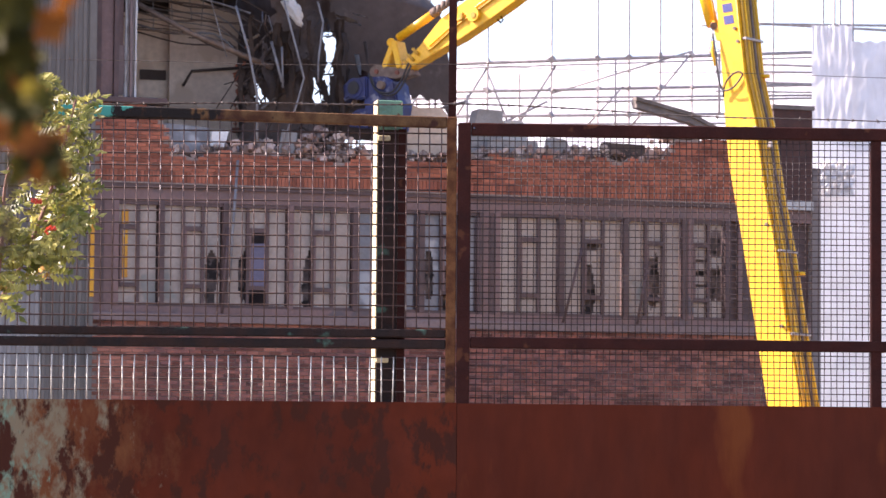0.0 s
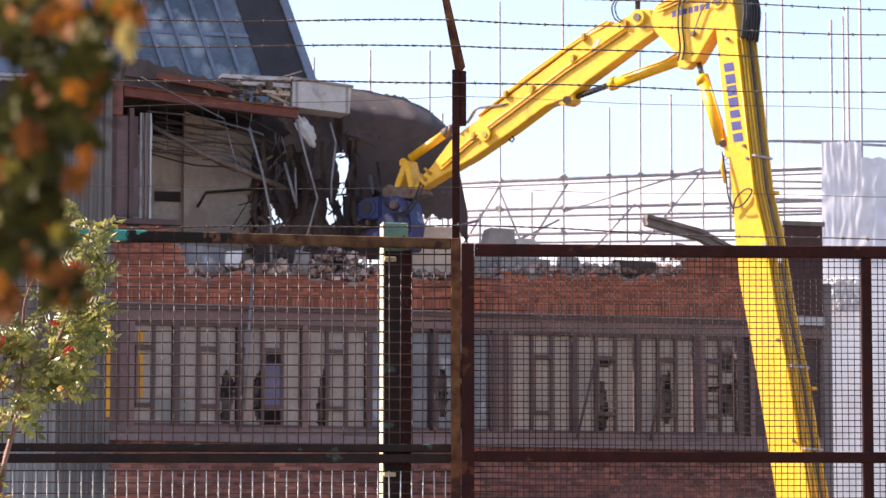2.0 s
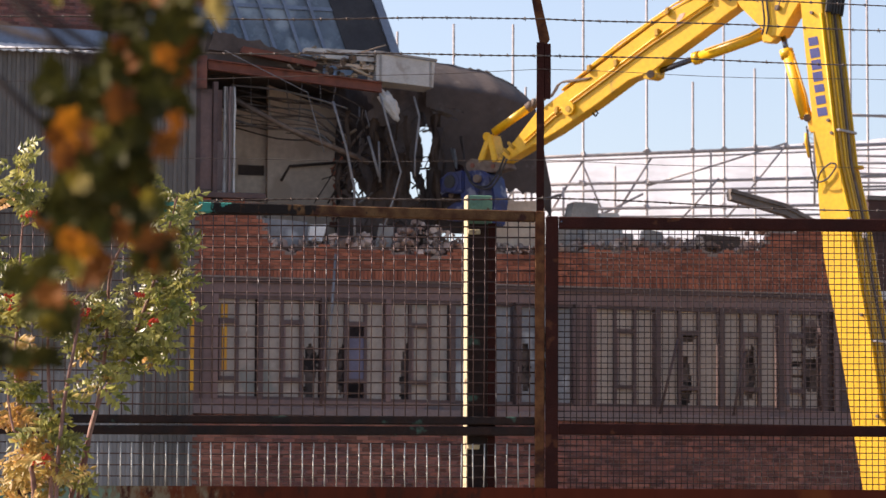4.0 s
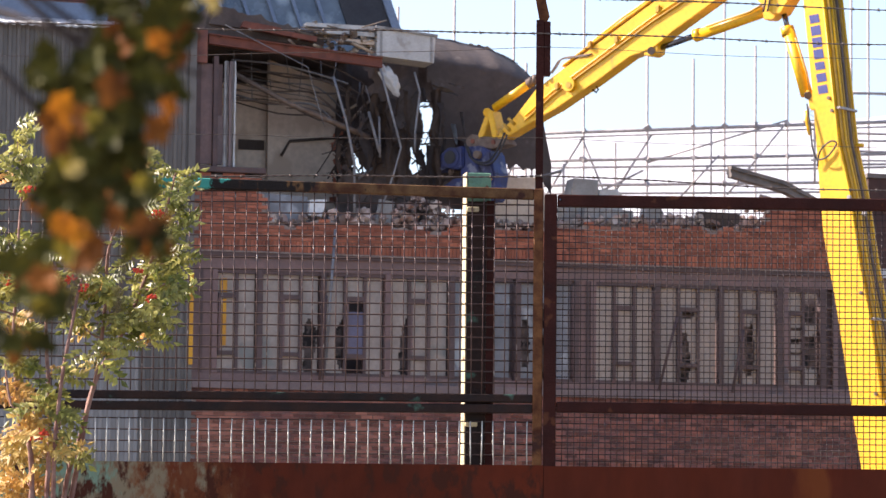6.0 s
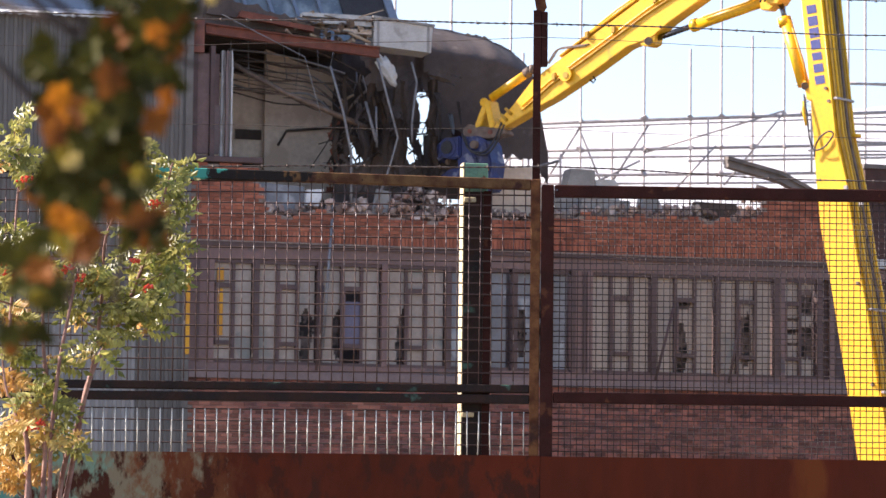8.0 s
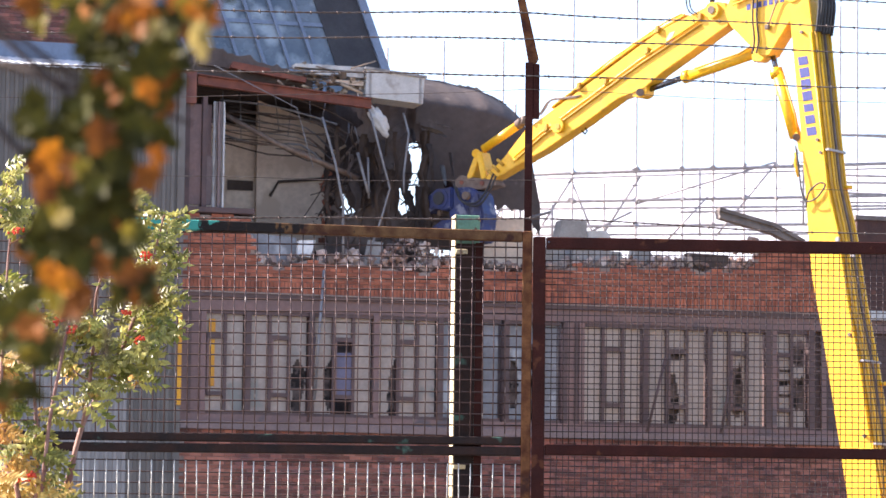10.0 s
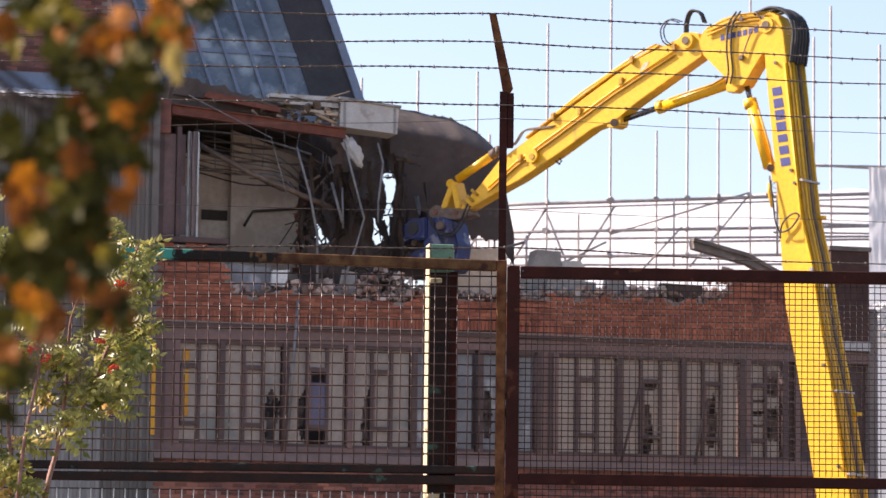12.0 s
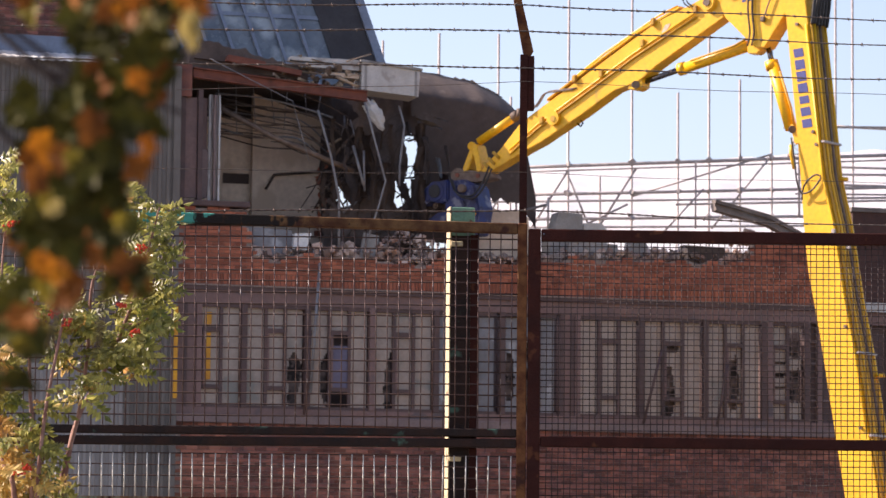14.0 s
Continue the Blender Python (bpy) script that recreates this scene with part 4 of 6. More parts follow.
def keep_roof(u, z):
    return not within(u, z, GAP_TALL) and not (u > 6.1 and z < 9.95 + 0.12 * noise.noise((u * 7, 1.0, 2.0)))


rf = thing("torn_roof", F(5, 1, 9.0), "torn charcoal roofing hanging in ragged sheets from the demolished roof", "roofing")
part("hanging_felt", torn(2.7, 5.0, 8.75, 12.25, 110, 150, keep_curtain, 0.75, lambda s, t: 0.25 * (1 - t) + 0.5 * t * t, 3.1), MEMBRANE, rf, "crumpled hanging felt")
part("curved_roof", torn(4.62, 7.28, 9.1, 12.25, 84, 110, keep_roof, 0.9, lambda s, t: 1.27 * (max(0, t - 0.80) / 0.20) ** 1.4 + 0.6 * max(0, s - 0.7), 8.4, roof_top, 0.10), ROOF_FELT, rf, "curved charcoal roof sheet")
# dark sheet added behind the gaps, coloured as the shaded void
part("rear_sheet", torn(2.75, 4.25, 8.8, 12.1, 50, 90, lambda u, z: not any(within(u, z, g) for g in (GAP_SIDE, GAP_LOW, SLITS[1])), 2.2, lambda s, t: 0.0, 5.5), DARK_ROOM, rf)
bm = bmesh.new()
bmesh.ops.create_icosphere(bm, subdivisions=4, radius=1.0)
for v in bm.verts:
    k = 1 + 0.35 * noise.noise(v.co * 2.2) + 0.16 * noise.noise(v.co * 6)
    c = v.co * k
    v.co = F(3.92 + (0.15 + 0.05 * c.z) * c.x - 0.15 * c.z, 0.12 + 0.1 * c.y, 11.58 + 0.29 * c.z)
for f in bm.faces:
    f.smooth = True
solid("pale_lagging", bm, PALE_BOX, "pale fibre lagging hanging from the beam end", "lagging", "debris on the wall")
rng = random.Random(71)
bm = bmesh.new()
for i in range(26):
    u = rng.choice((rng.uniform(5.85, 6.75), rng.uniform(6.2, 6.7)))
    z = roof_top(u) - 0.03
    L, w = rng.uniform(0.15, 0.4), rng.uniform(0.015, 0.045)
    d = 2.12 + 0.6 * max(0, (u - 4.62) / 2.66 - 0.7) + rng.uniform(-0.08, 0.05)
    zz = z + (z - 1.6) * 0.0123
    prism(bm, [(u, zz), (u + L, zz - 0.25 * L), (u + L * rng.uniform(0.7, 1), zz - 0.25 * L + w), (u + 0.3 * L, zz + w * 1.4)], lambda a, e, h, d=d: F(a + 0.1, d + e, h), 0.12)
tagged(new("roof_fringe", mesh_of("roof_fringe", bm, SPLINTER)), "pale torn boarding along the roof edge", "boarding", kind="stuff")
debris("plaster_wall_stub", [(5.9, 8.7), (7.22, 8.7), (7.24, 9.3), (7.19, 9.72), (7.05, 9.86), (6.6, 9.84), (6.3, 9.95), (5.95, 9.9)], 0.5, 0.3, CREAM, "cream wall stub under the torn roof", "wall stub")
for pts, r in (([(2.72, -0.05, 11.6), (2.98, -0.1, 10.7), (3.15, -0.1, 9.9), (3.2, 0.05, 8.85)], 0.026), ([(3.66, -0.05, 11.8), (3.95, -0.12, 10.7), (4.08, -0.12, 10.25), (3.95, -0.1, 9.75), (3.68, 0.05, 8.85)], 0.022),
               ([(4.42, 0.2, 11.8), (4.52, 0.15, 11.4), (4.42, 0.1, 10.6), (4.42, 0.1, 10.2)], 0.022), ([(0.55, -0.06, 12.5), (2.2, -0.08, 11.75), (2.55, -0.05, 10.6)], 0.010),
               ([(3.55, 0.4, 11.0), (3.75, 0.3, 10.2)], 0.03), ([(3.75, 0.35, 10.9), (3.78, 0.35, 10.1)], 0.022), ([(6.8, 0.9, 9.78), (7.5, 0.3, 9.98)], 0.03)):
    bm = bmesh.new()
    fine = []
    P = [Vector(p) for p in pts]
    for p, q in zip(P, P[1:]):
        fine += [p.lerp(q, k / 3) for k in range(3)]
    tube(bm, [F(*p) for p in fine + [P[-1]]], r, 7)
    solid("dangling_pipe", bm, STEEL, "bent grey conduit dangling from the broken roof", "pipe", "dangling pipes")
rng = random.Random(52)
for i in range(44):
    # narrow strips of felt that hang free and twist
    u, z = rng.choice((rng.uniform(2.95, 4.45), rng.uniform(4.9, 5.05))), rng.uniform(10.3, 11.7)
    L, w = rng.uniform(0.4, 1.3), rng.uniform(0.03, 0.11)
    bm = bmesh.new()
    back, last = rng.uniform(0.25, 0.75), None
    for k in range(9):
        t = k / 8
        c = u + 0.12 * noise.noise((i * 3.1, t * 2.2, 5.0)) + rng.uniform(-0.01, 0.01)
        h = w * (1 - 0.7 * t * t) * rng.uniform(0.7, 1.2)
        tw = 1.5 * noise.noise((i * 1.7, t * 1.5, 9.0))
        pair = [bm.verts.new(F(c + q * h * math.cos(tw), back + q * h * math.sin(tw) + 0.1 * noise.noise((i, t * 3, 1.0)), z - L * t)) for q in (-1, 0, 1)]
        if last:
            for q in (0, 1):
                bm.faces.new((last[q], last[q + 1], pair[q + 1], pair[q])).smooth = True
        last = pair
    bmesh.ops.solidify(bm, geom=bm.faces[:], thickness=0.008)
    part("felt_strip", bm, MEMBRANE, rf)
rng = random.Random(64)
for i in range(34):
    # broken laths and conduits caught in the void behind the felt
    u, z = rng.uniform(2.95, 3.75), rng.uniform(9.7, 11.6)
    tilt, L = rng.gauss(1.3, 0.5), rng.uniform(0.25, 0.9)
    d = rng.uniform(0.9, 1.6)
    mid = Vector((u + 0.28 * d, d, z))
    way = Vector((math.cos(tilt), rng.uniform(-0.3, 0.3), math.sin(tilt))) * L / 2
    bm = bmesh.new()
    tube(bm, [F(*(mid - way)), F(*(mid + Vector((rng.uniform(-0.05, 0.05), 0, 0)))), F(*(mid + way))], rng.choice((0.012, 0.018, 0.028)), 6)
    part("lath", bm, (GREASE, STEEL, SPLINTER, DARK_ROOM)[i % 4], rf)
for u, z, w, h, m in ((4.60, 11.62, 0.45, 0.10, SPLINTER), (4.78, 11.52, 0.38, 0.06, MEMBRANE), (4.95, 11.66, 0.30, 0.05, SPLINTER), (5.02, 10.85, 0.10, 0.42, CONCRETE), (5.08, 10.55, 0.22, 0.30, BRICK_SOOT), (4.36, 11.55, 0.12, 0.3, MEMBRANE), (5.2, 11.1, 0.06, 0.5, MEMBRANE)):
    # flaps that stand off the torn sheet
    bm = bmesh.new()
    n, last = 9, None
    for k in range(n):
        t = k / (n - 1)
        c = (u + w * t + 0.25, 0.55 - 0.12 * math.sin(t * 3.1), z - 0.25 * w * t + 0.03 * noise.noise((u * 5, t * 6, 1.0)))
        edge = h * (0.5 + 0.5 * math.sin(t * 3.1)) + 0.04 * noise.noise((t * 9, u * 7, 3.0))
        pair = [bm.verts.new(F(*c)), bm.verts.new(F(c[0] + 0.03, c[1] - 0.05, c[2] - max(0.01, edge)))]
        if last:
            bm.faces.new((last[0], pair[0], pair[1], last[1])).smooth = True
        last = pair
    bmesh.ops.solidify(bm, geom=bm.faces[:], thickness=0.012)
    part("torn_flap", bm, m, rf)
rng = random.Random(12)
bm = bmesh.new()
for i in range(110):
    u, z = rng.uniform(2.7, 5.2), rng.uniform(8.9, 11.6)
    q = Vector((u + rng.uniform(-0.5, 0.5), rng.uniform(0.5, 1.4), z + rng.uniform(-0.7, 0.3)))
    tube(bm, [F(u, 0.6, z), F(*((Vector((u, 0.7, z)) + q) / 2 + Vector((0.08, 0, 0.1)))), F(*q)], rng.choice((0.008, 0.012, 0.02)), 5)
tagged(new("tangled_wires", mesh_of("tangled_wires", bm, DARK_ROOM)), "tangle of torn wires and laths in the wreck", "wires", kind="stuff")


# ---- profiled cladding block beside the brick front ----
def profiled(u0, u1, z0, z1, d, pitch=0.17, rib=0.035):
    bm = bmesh.new()
    us, n = [], math.ceil((u1 - u0) / pitch)
    for i in range(n):
        a = u0 + i * pitch
        us += [(a, d), (a + pitch * 0.45, d), (a + pitch * 0.55, d - rib), (a + pitch * 0.9, d - rib)]
    us.append((u0 + n * pitch, d))
    lo = [bm.verts.new(F(u, e, z0)) for u, e in us]
    hi = [bm.verts.new(F(u, e, z1)) for u, e in us]
    for i in range(len(us) - 1):
        bm.faces.new((lo[i], lo[i + 1], hi[i + 1], hi[i]))
    return bm


clad = thing("wall_clad", F(-3, -0.1, 0), "grey profiled steel cladding on the neighbouring block", "wall", kind="structure")
part("dark_sheets", profiled(-8.0, -0.17, 6.5, 12.32, -0.06), CLAD, clad)
part("corner_flashing", fbox(-0.14, -0.003, -0.10, 0.3, 0.0, 12.3), CLAD, clad)
part("lower_sheets", profiled(-1.06, -0.2, 0.0, 6.5, -0.06), CLAD, clad)
part("pale_sheets", profiled(-8.0, -1.06, 0.0, 6.5, -0.07), CLAD_PALE, clad, "paler profiled sheets")
part("backing", fbox(-8.0, -0.2, 0.0, 4.0, 0.0, 12.2), DARK_ROOM, clad)
bm = bmesh.new()
us = [(-8 + 0.085 * i, 0.03 if i % 2 else 0.0) for i in range(82)]
for i in range(81):
    (a, h), (c, k) = us[i], us[i + 1]
    q = [bm.verts.new(F(u, d, z)) for u, d, z in ((a, -0.25, 12.30 + h), (c, -0.25, 12.30 + k), (c, 3.0, 12.92 + k), (a, 3.0, 12.92 + h), (a, -0.25, 12.26 + h), (c, -0.25, 12.26 + k))]
    bm.faces.new(q[:4])
    bm.faces.new((q[4], q[5], q[1], q[0]))
part("roof_edge", bm, WHITE_SHEET, clad, "white profiled roof edge in the sun")
part("flashing", fbox(-8.0, -1.2, 3.01, 3.1, 12.5, 13.28), BLUE_GREY, clad, "blue grey flashing")
hb = thing("wall_rear", F(-4, 3.2, 0), "red brick wall rising behind the clad block", "wall", kind="structure")
part("backing", fbox(-8.0, -0.4, 3.115, 3.6, 12.2, 17.5), MORTAR, hb)
part("window_band", fbox(-3.4, -1.9, 3.05, 3.109, 14.35, 14.7), PALE_BOX, hb, "pale window band")

# ---- glazed atrium roof, leaning ----
gl = thing("glazed_roof", F(2.5, 3.6, 12.4), "steep glazed roof with patchy dark panes and pale glazing bars", "roof", kind="structure")


def G(u, d, z):
    k = (z - 12.4)
    return F(u + 0.78 - 0.30 * k, 3.6 + d + 0.25 * k, z + (z - 1.6) * 0.02)


GW = 0.53
for i in range(-5, 6):
    u = 0.2 + i * GW
    bm = bmesh.new()
    for z0, z1 in ((12.3, 13.82), (13.90, 16.5)):
        prism(bm, [(u + 0.04, z0), (u + GW - 0.04, z0), (u + GW - 0.04, z1), (u + 0.04, z1)], G, 0.03)
    part("pane", bm, GLASS_DARK, gl)
    bm = bmesh.new()
    prism(bm, [(u - 0.035, 12.3), (u + 0.035, 12.3), (u + 0.035, 16.5), (u - 0.035, 16.5)], lambda a, d, z: G(a, d - 0.08, z), 0.1)
    part("glazing_bar", bm, BLUE_GREY, gl)
bm = bmesh.new()
prism(bm, [(0.2 - 5 * GW, 13.82), (0.2 + 6 * GW, 13.82), (0.2 + 6 * GW, 13.90), (0.2 - 5 * GW, 13.90)], lambda a, d, z: G(a, d - 0.03, z), 0.08)
part("transom", bm, BLUE_GREY, gl)
bm = bmesh.new()
e = 0.2 + 6 * GW
prism(bm, [(e - 0.06, 12.2), (e + 0.88, 12.2), (e + 0.88, 16.5), (e - 0.06, 16.5)], lambda a, d, z: G(a, d - 0.04, z), 0.1)
part("verge_panel", bm, CHARCOAL, gl, "charcoal verge panel")
bm = bmesh.new()
prism(bm, [(e + 0.881, 12.2), (e + 1.06, 12.2), (e + 1.06, 16.5), (e + 0.881, 16.5)], lambda a, d, z: G(a, d - 0.10, z), 0.2)
part("verge_trim", bm, BLUE_GREY, gl)

# ---- excavator ----
ARM0 = Vector((6.95, 65.41, 0))
ARM_E, ARM_N = Vector((0.8, -0.6, 0)), Vector((0.6, 0.8, 0))


def A(a, d, z):
    return ARM0 + ARM_E * a + ARM_N * d + Vector((0, 0, z))


exc = thing("excavator", A(2.2, 0.3, 0), "yellow high-reach demolition excavator with its arm over the wall", "excavator")


def arm_part(name, outline, d0, d1, mat, label=""):
    bm = bmesh.new()
    prism(bm, outline, lambda a, d, z: A(a, d0 + d, z), d1 - d0)
    bmesh.ops.recalc_face_normals(bm, faces=bm.faces)
    bmesh.ops.bevel(bm, geom=list(bm.edges), offset=0.015, segments=2, affect="EDGES")
    return part(name, bm, mat, exc, label)


def mark(outline, d):
    bm = bmesh.new()
    prism(bm, outline, lambda a, e, z: A(a, d + e, z), 0.005)
    part("mark_bar", bm, NAVY, boom if d < 0 else link)


def arm_tube(name, pts, r, mat, label="", parent=None, sides=14):
    bm = bmesh.new()
    tube(bm, [A(*p) for p in (curve(pts) if "hose" in name and len(pts) > 3 and name != "boom_hose" else pts)], r, sides)
    to = {"boom": boom, "stick": stick, "knuckle": link}.get(name.split("_")[0], exc) if parent is None else parent
    return part(name, bm, mat, to, label)


boom = arm_part("boom", [(-0.5, 12.9), (-0.43, 12.21), (-0.28, 10.88), (-0.18, 9.75), (-0.12, 8.99), (-0.03, 8.14), (0.2, 7.03), (0.46, 5.56), (1.17, 1.52), (1.86, 1.52), (1.23, 5.16), (0.99, 6.56), (0.77, 7.58), (0.54, 8.95), (0.32, 9.86), (-0.02, 12.71), (-0.09, 13.26), (-0.31, 13.52), (-0.53, 13.3)], 0, 0.6, YELLOW)
link = arm_part("knuckle_boom", [(-1.85, 13.45), (-1.46, 13.63), (-1.12, 13.7), (-0.43, 13.69), (-0.21, 13.57), (-0.13, 13.39), (-0.17, 13.03), (-0.54, 12.91), (-0.97, 12.33), (-1.19, 12.35), (-1.84, 12.98), (-1.96, 13.22)], 0.03, 0.40, YELLOW)
stick = arm_part("stick", [(-1.9, 13.22), (-1.96, 13.42), (-2.16, 13.46), (-2.74, 13.25), (-3.27, 13.09), (-3.83, 12.8), (-5.2, 12.06), (-5.91, 11.68), (-6.52, 11.35), (-7.03, 10.84), (-7.35, 10.6), (-7.46, 10.45), (-7.27, 10.43), (-6.38, 10.8), (-6.06, 10.92), (-5.1, 11.39), (-4.34, 11.8), (-4.03, 11.87), (-3.77, 11.94), (-3.39, 12.19), (-2.23, 12.8), (-1.89, 12.98)], 0.06, 0.38, YELLOW)
arm_part("stick_top_plate", [(-2.86, 13.24), (-3.83, 12.84), (-5.2, 12.11), (-5.91, 11.72), (-5.91, 11.77), (-5.2, 12.16), (-3.83, 12.9), (-2.86, 13.3)], 0.05, 0.37, YELLOW)
for a, d, r in ((-2.2, 0.14, 13.29), (-0.45, 0.15, 13.42)):
    arm_tube("pivot_pin", [(a, -0.03, r), (a, 0.46, r)], 0.15, YELLOW)
    arm_tube("pin_cap", [(a, -0.05, r), (a, -0.03, r)], 0.075, GREASE)
# cylinders with their rods, gland rings and lugs
arm_tube("cylinder_rod", [(-3.97, 0.22, 11.89), (-2.87, 0.22, 12.13)], 0.055, CHROME, "dark chrome rod")
arm_tube("cylinder_barrel", [(-2.92, 0.22, 12.11), (-1.42, 0.22, 12.43)], 0.105, YELLOW)
arm_tube("gland_ring", [(-2.96, 0.22, 12.11), (-2.83, 0.22, 12.13)], 0.125, YELLOW)
arm_tube("barrel_pipe", [(-2.63, 0.08, 12.23), (-1.66, 0.08, 12.43), (-1.38, 0.08, 12.54)], 0.022, YELLOW_SHADED, sides=7)
arm_part("cylinder_eye", [(-1.41, 12.45), (-1.11, 12.53), (-1.04, 12.35), (-1.19, 12.24), (-1.38, 12.26)], 0.1, 0.34, YELLOW)
arm_part("cylinder_lug", [(-4, 11.98), (-3.7, 12), (-3.72, 11.82), (-3.85, 11.77), (-4.05, 11.81)], 0.08, 0.36, YELLOW)
arm_tube("lug_pin", [(-3.82, 0.02, 11.87), (-3.88, 0.1, 11.88)], 0.075, GREASE)
arm_tube("cylinder_rod", [(-1, 0.2, 12.36), (-0.89, 0.2, 12.01)], 0.05, CHROME)
arm_tube("cylinder_barrel", [(-0.9, 0.2, 12.05), (-0.5, 0.2, 10.79)], 0.115, YELLOW)
arm_tube("gland_ring", [(-0.93, 0.2, 12.09), (-0.89, 0.2, 11.94)], 0.13, YELLOW)
arm_tube("barrel_pipe", [(-0.66, 0.06, 11.86), (-0.42, 0.06, 11.17), (-0.34, 0.06, 10.79)], 0.022, YELLOW_SHADED, sides=7)
arm_part("cylinder_lug", [(-0.45, 10.87), (-0.23, 10.81), (-0.19, 10.46), (-0.35, 10.49)], 0.06, 0.34, YELLOW)
arm_tube("lug_pin", [(-0.37, 0.02, 10.75), (-0.42, 0.1, 10.77)], 0.07, GREASE)
arm_tube("side_fitting", [(-0.38, 0, 10.47), (-0.38, 0, 10.31), (-0.31, 0, 10.02)], 0.04, YELLOW, sides=8)
arm_tube("side_fitting", [(-0.44, 0, 10.28), (-0.31, 0, 10.23)], 0.03, GREASE, sides=8)
# hoses that run down the boom's side, shade painted in as ochre, and their clamps
arm_tube("boom_seam", [(-0.05, -0.012, 12.67), (0.29, -0.012, 9.86), (0.52, -0.012, 8.96), (0.74, -0.012, 7.58), (0.96, -0.012, 6.56), (1.21, -0.012, 5.16)], 0.024, YELLOW, sides=6)
for k in range(6):
    d = 0.05 + 0.1 * k
    off = 0.03 + 0.004 * (k % 2)
    arm_tube("boom_hose", [(a + off, d, z) for a, z in ((-0.02, 12.71), (0.32, 9.86), (0.54, 8.95), (0.77, 7.58), (0.99, 6.56), (1.23, 5.16), (1.86, 1.62))], 0.03, (YELLOW_SHADED, YELLOW, YELLOW_SHADED, GREASE, YELLOW_SHADED, YELLOW)[k], sides=7)
for a, z in ((0.25, 10.48), (0.98, 6.59), (1.25, 5.09)):
    bm = bmesh.new()
    box(bm, 0.0, 0.085, -0.01, 0.61, -0.022, 0.022, bevel=0.006)
    bmesh.ops.transform(bm, matrix=Matrix.Translation(A(a, 0, z)) @ Matrix.Rotation(math.atan2(-0.6, 0.8), 4, "Z"), verts=bm.verts)
    part("hose_clamp", bm, SCAFF, boom, "bright steel hose clamp")
for a, z in ((0.44, 9.83), (1.19, 6.2)):
    arm_tube("boom_lamp", [(a - 0.02, 0.52, z - 0.03), (a - 0.02, 0.52, z + 0.03)], 0.09, YELLOW, sides=12)
for k in range(6):
    d = 0.02 + 0.1 * k
    arm_tube("knuckle_hose", [(a + 0.004 * k, d, z + 0.014 * math.sin(k * 2.1)) for a, z in ((-0.73, 13.66), (-0.36, 13.74), (-0.02, 13.59), (0.11, 13.28), (0.08, 12.89), (0.05, 12.68))], 0.032, HOSE, sides=7)
for k in range(4):
    d = 0.06 + 0.08 * k
    arm_tube("stick_hose", [(a - 0.03 * k, d, z + 0.01 * k) for a, z in ((-1.86, 13.62), (-1.96, 13.81), (-2.16, 13.86), (-2.26, 13.66), (-2.27, 13.36))], 0.024, HOSE, sides=7)
for k in range(2):
    arm_tube("stick_hose", [(a - 0.07 * k, 0.0, z - 0.01 * k) for a, z in ((-2.29, 13.66), (-2.54, 13.73), (-2.7, 13.57), (-2.66, 13.35), (-2.53, 13.24))], 0.014, HOSE, sides=6)
    arm_tube("drop_hose", [(a + 0.09 * k, -0.02, z) for a, z in ((-1.09, 13.73), (-1.26, 13.5), (-1.3, 13.06), (-1.26, 12.63), (-1.31, 12.38))], 0.018, HOSE, sides=6)
arm_tube("drop_hose", [(-0.68, -0.02, 13.7), (-0.55, -0.02, 13.47), (-0.76, -0.02, 13.32), (-0.98, -0.02, 12.83)], 0.014, GREASE, sides=6)
for a, z in ((-0.99, 13.58), (-0.99, 12.86), (-0.51, 13.56)):
    arm_part("hose_clip", [(a - 0.05, z - 0.05), (a + 0.05, z - 0.05), (a + 0.05, z + 0.05), (a - 0.05, z + 0.05)], -0.03, 0.03, GREASE)
for k in range(3):
    arm_tube("knuckle_pipe", [(a, -0.01, z - 0.07 * k) for a, z in ((-1.74, 13.48), (-1.09, 13.67), (-0.45, 13.66))], 0.016, YELLOW_SHADED, sides=6)
# pipes along the stick
for k in range(2):
    arm_tube("stick_pipe", [(a, 0.035, z - 0.085 * k) for a, z in ((-2.48, 13.13), (-3.83, 12.5), (-5.2, 11.76), (-6.1, 11.28), (-6.76, 10.83))], 0.019, YELLOW_SHADED if k else YELLOW, sides=6)
arm_tube("stick_rail", [(-2.93, 0.1, 13.3), (-3.33, 0.1, 13.17), (-3.9, 0.1, 12.89), (-4.6, 0.1, 12.54), (-5.22, 0.1, 12.17)], 0.02, YELLOW, sides=6)
for a, z in ((-3.43, 13.04), (-3.67, 12.65), (-4.61, 12.15), (-5.23, 12.1), (-5.99, 11.35), (-2.48, 13.19)):
    arm_part("pipe_clip", [(a - 0.05, z - 0.08), (a + 0.04, z - 0.06), (a + 0.04, z + 0.08), (a - 0.05, z + 0.06)], -0.01, 0.06, YELLOW_SHADED)
for a, z in ((-5.71, 11.37),):
    arm_tube("side_boss", [(a, -0.03, z), (a, 0.06, z)], 0.14, YELLOW)
    # offset ochre disc paints the shadow on the yellow boss
    arm_tube("boss_bore", [(a + 0.02, -0.045, z - 0.02), (a + 0.02, -0.03, z - 0.02)], 0.06, YELLOW_SHADED)
arm_tube("shackle", [(-5.28, 0.2, 11.26), (-5.2, 0.2, 11.19), (-5.15, 0.2, 11.25), (-5.2, 0.2, 11.31)], 0.018, CHROME, sides=6)
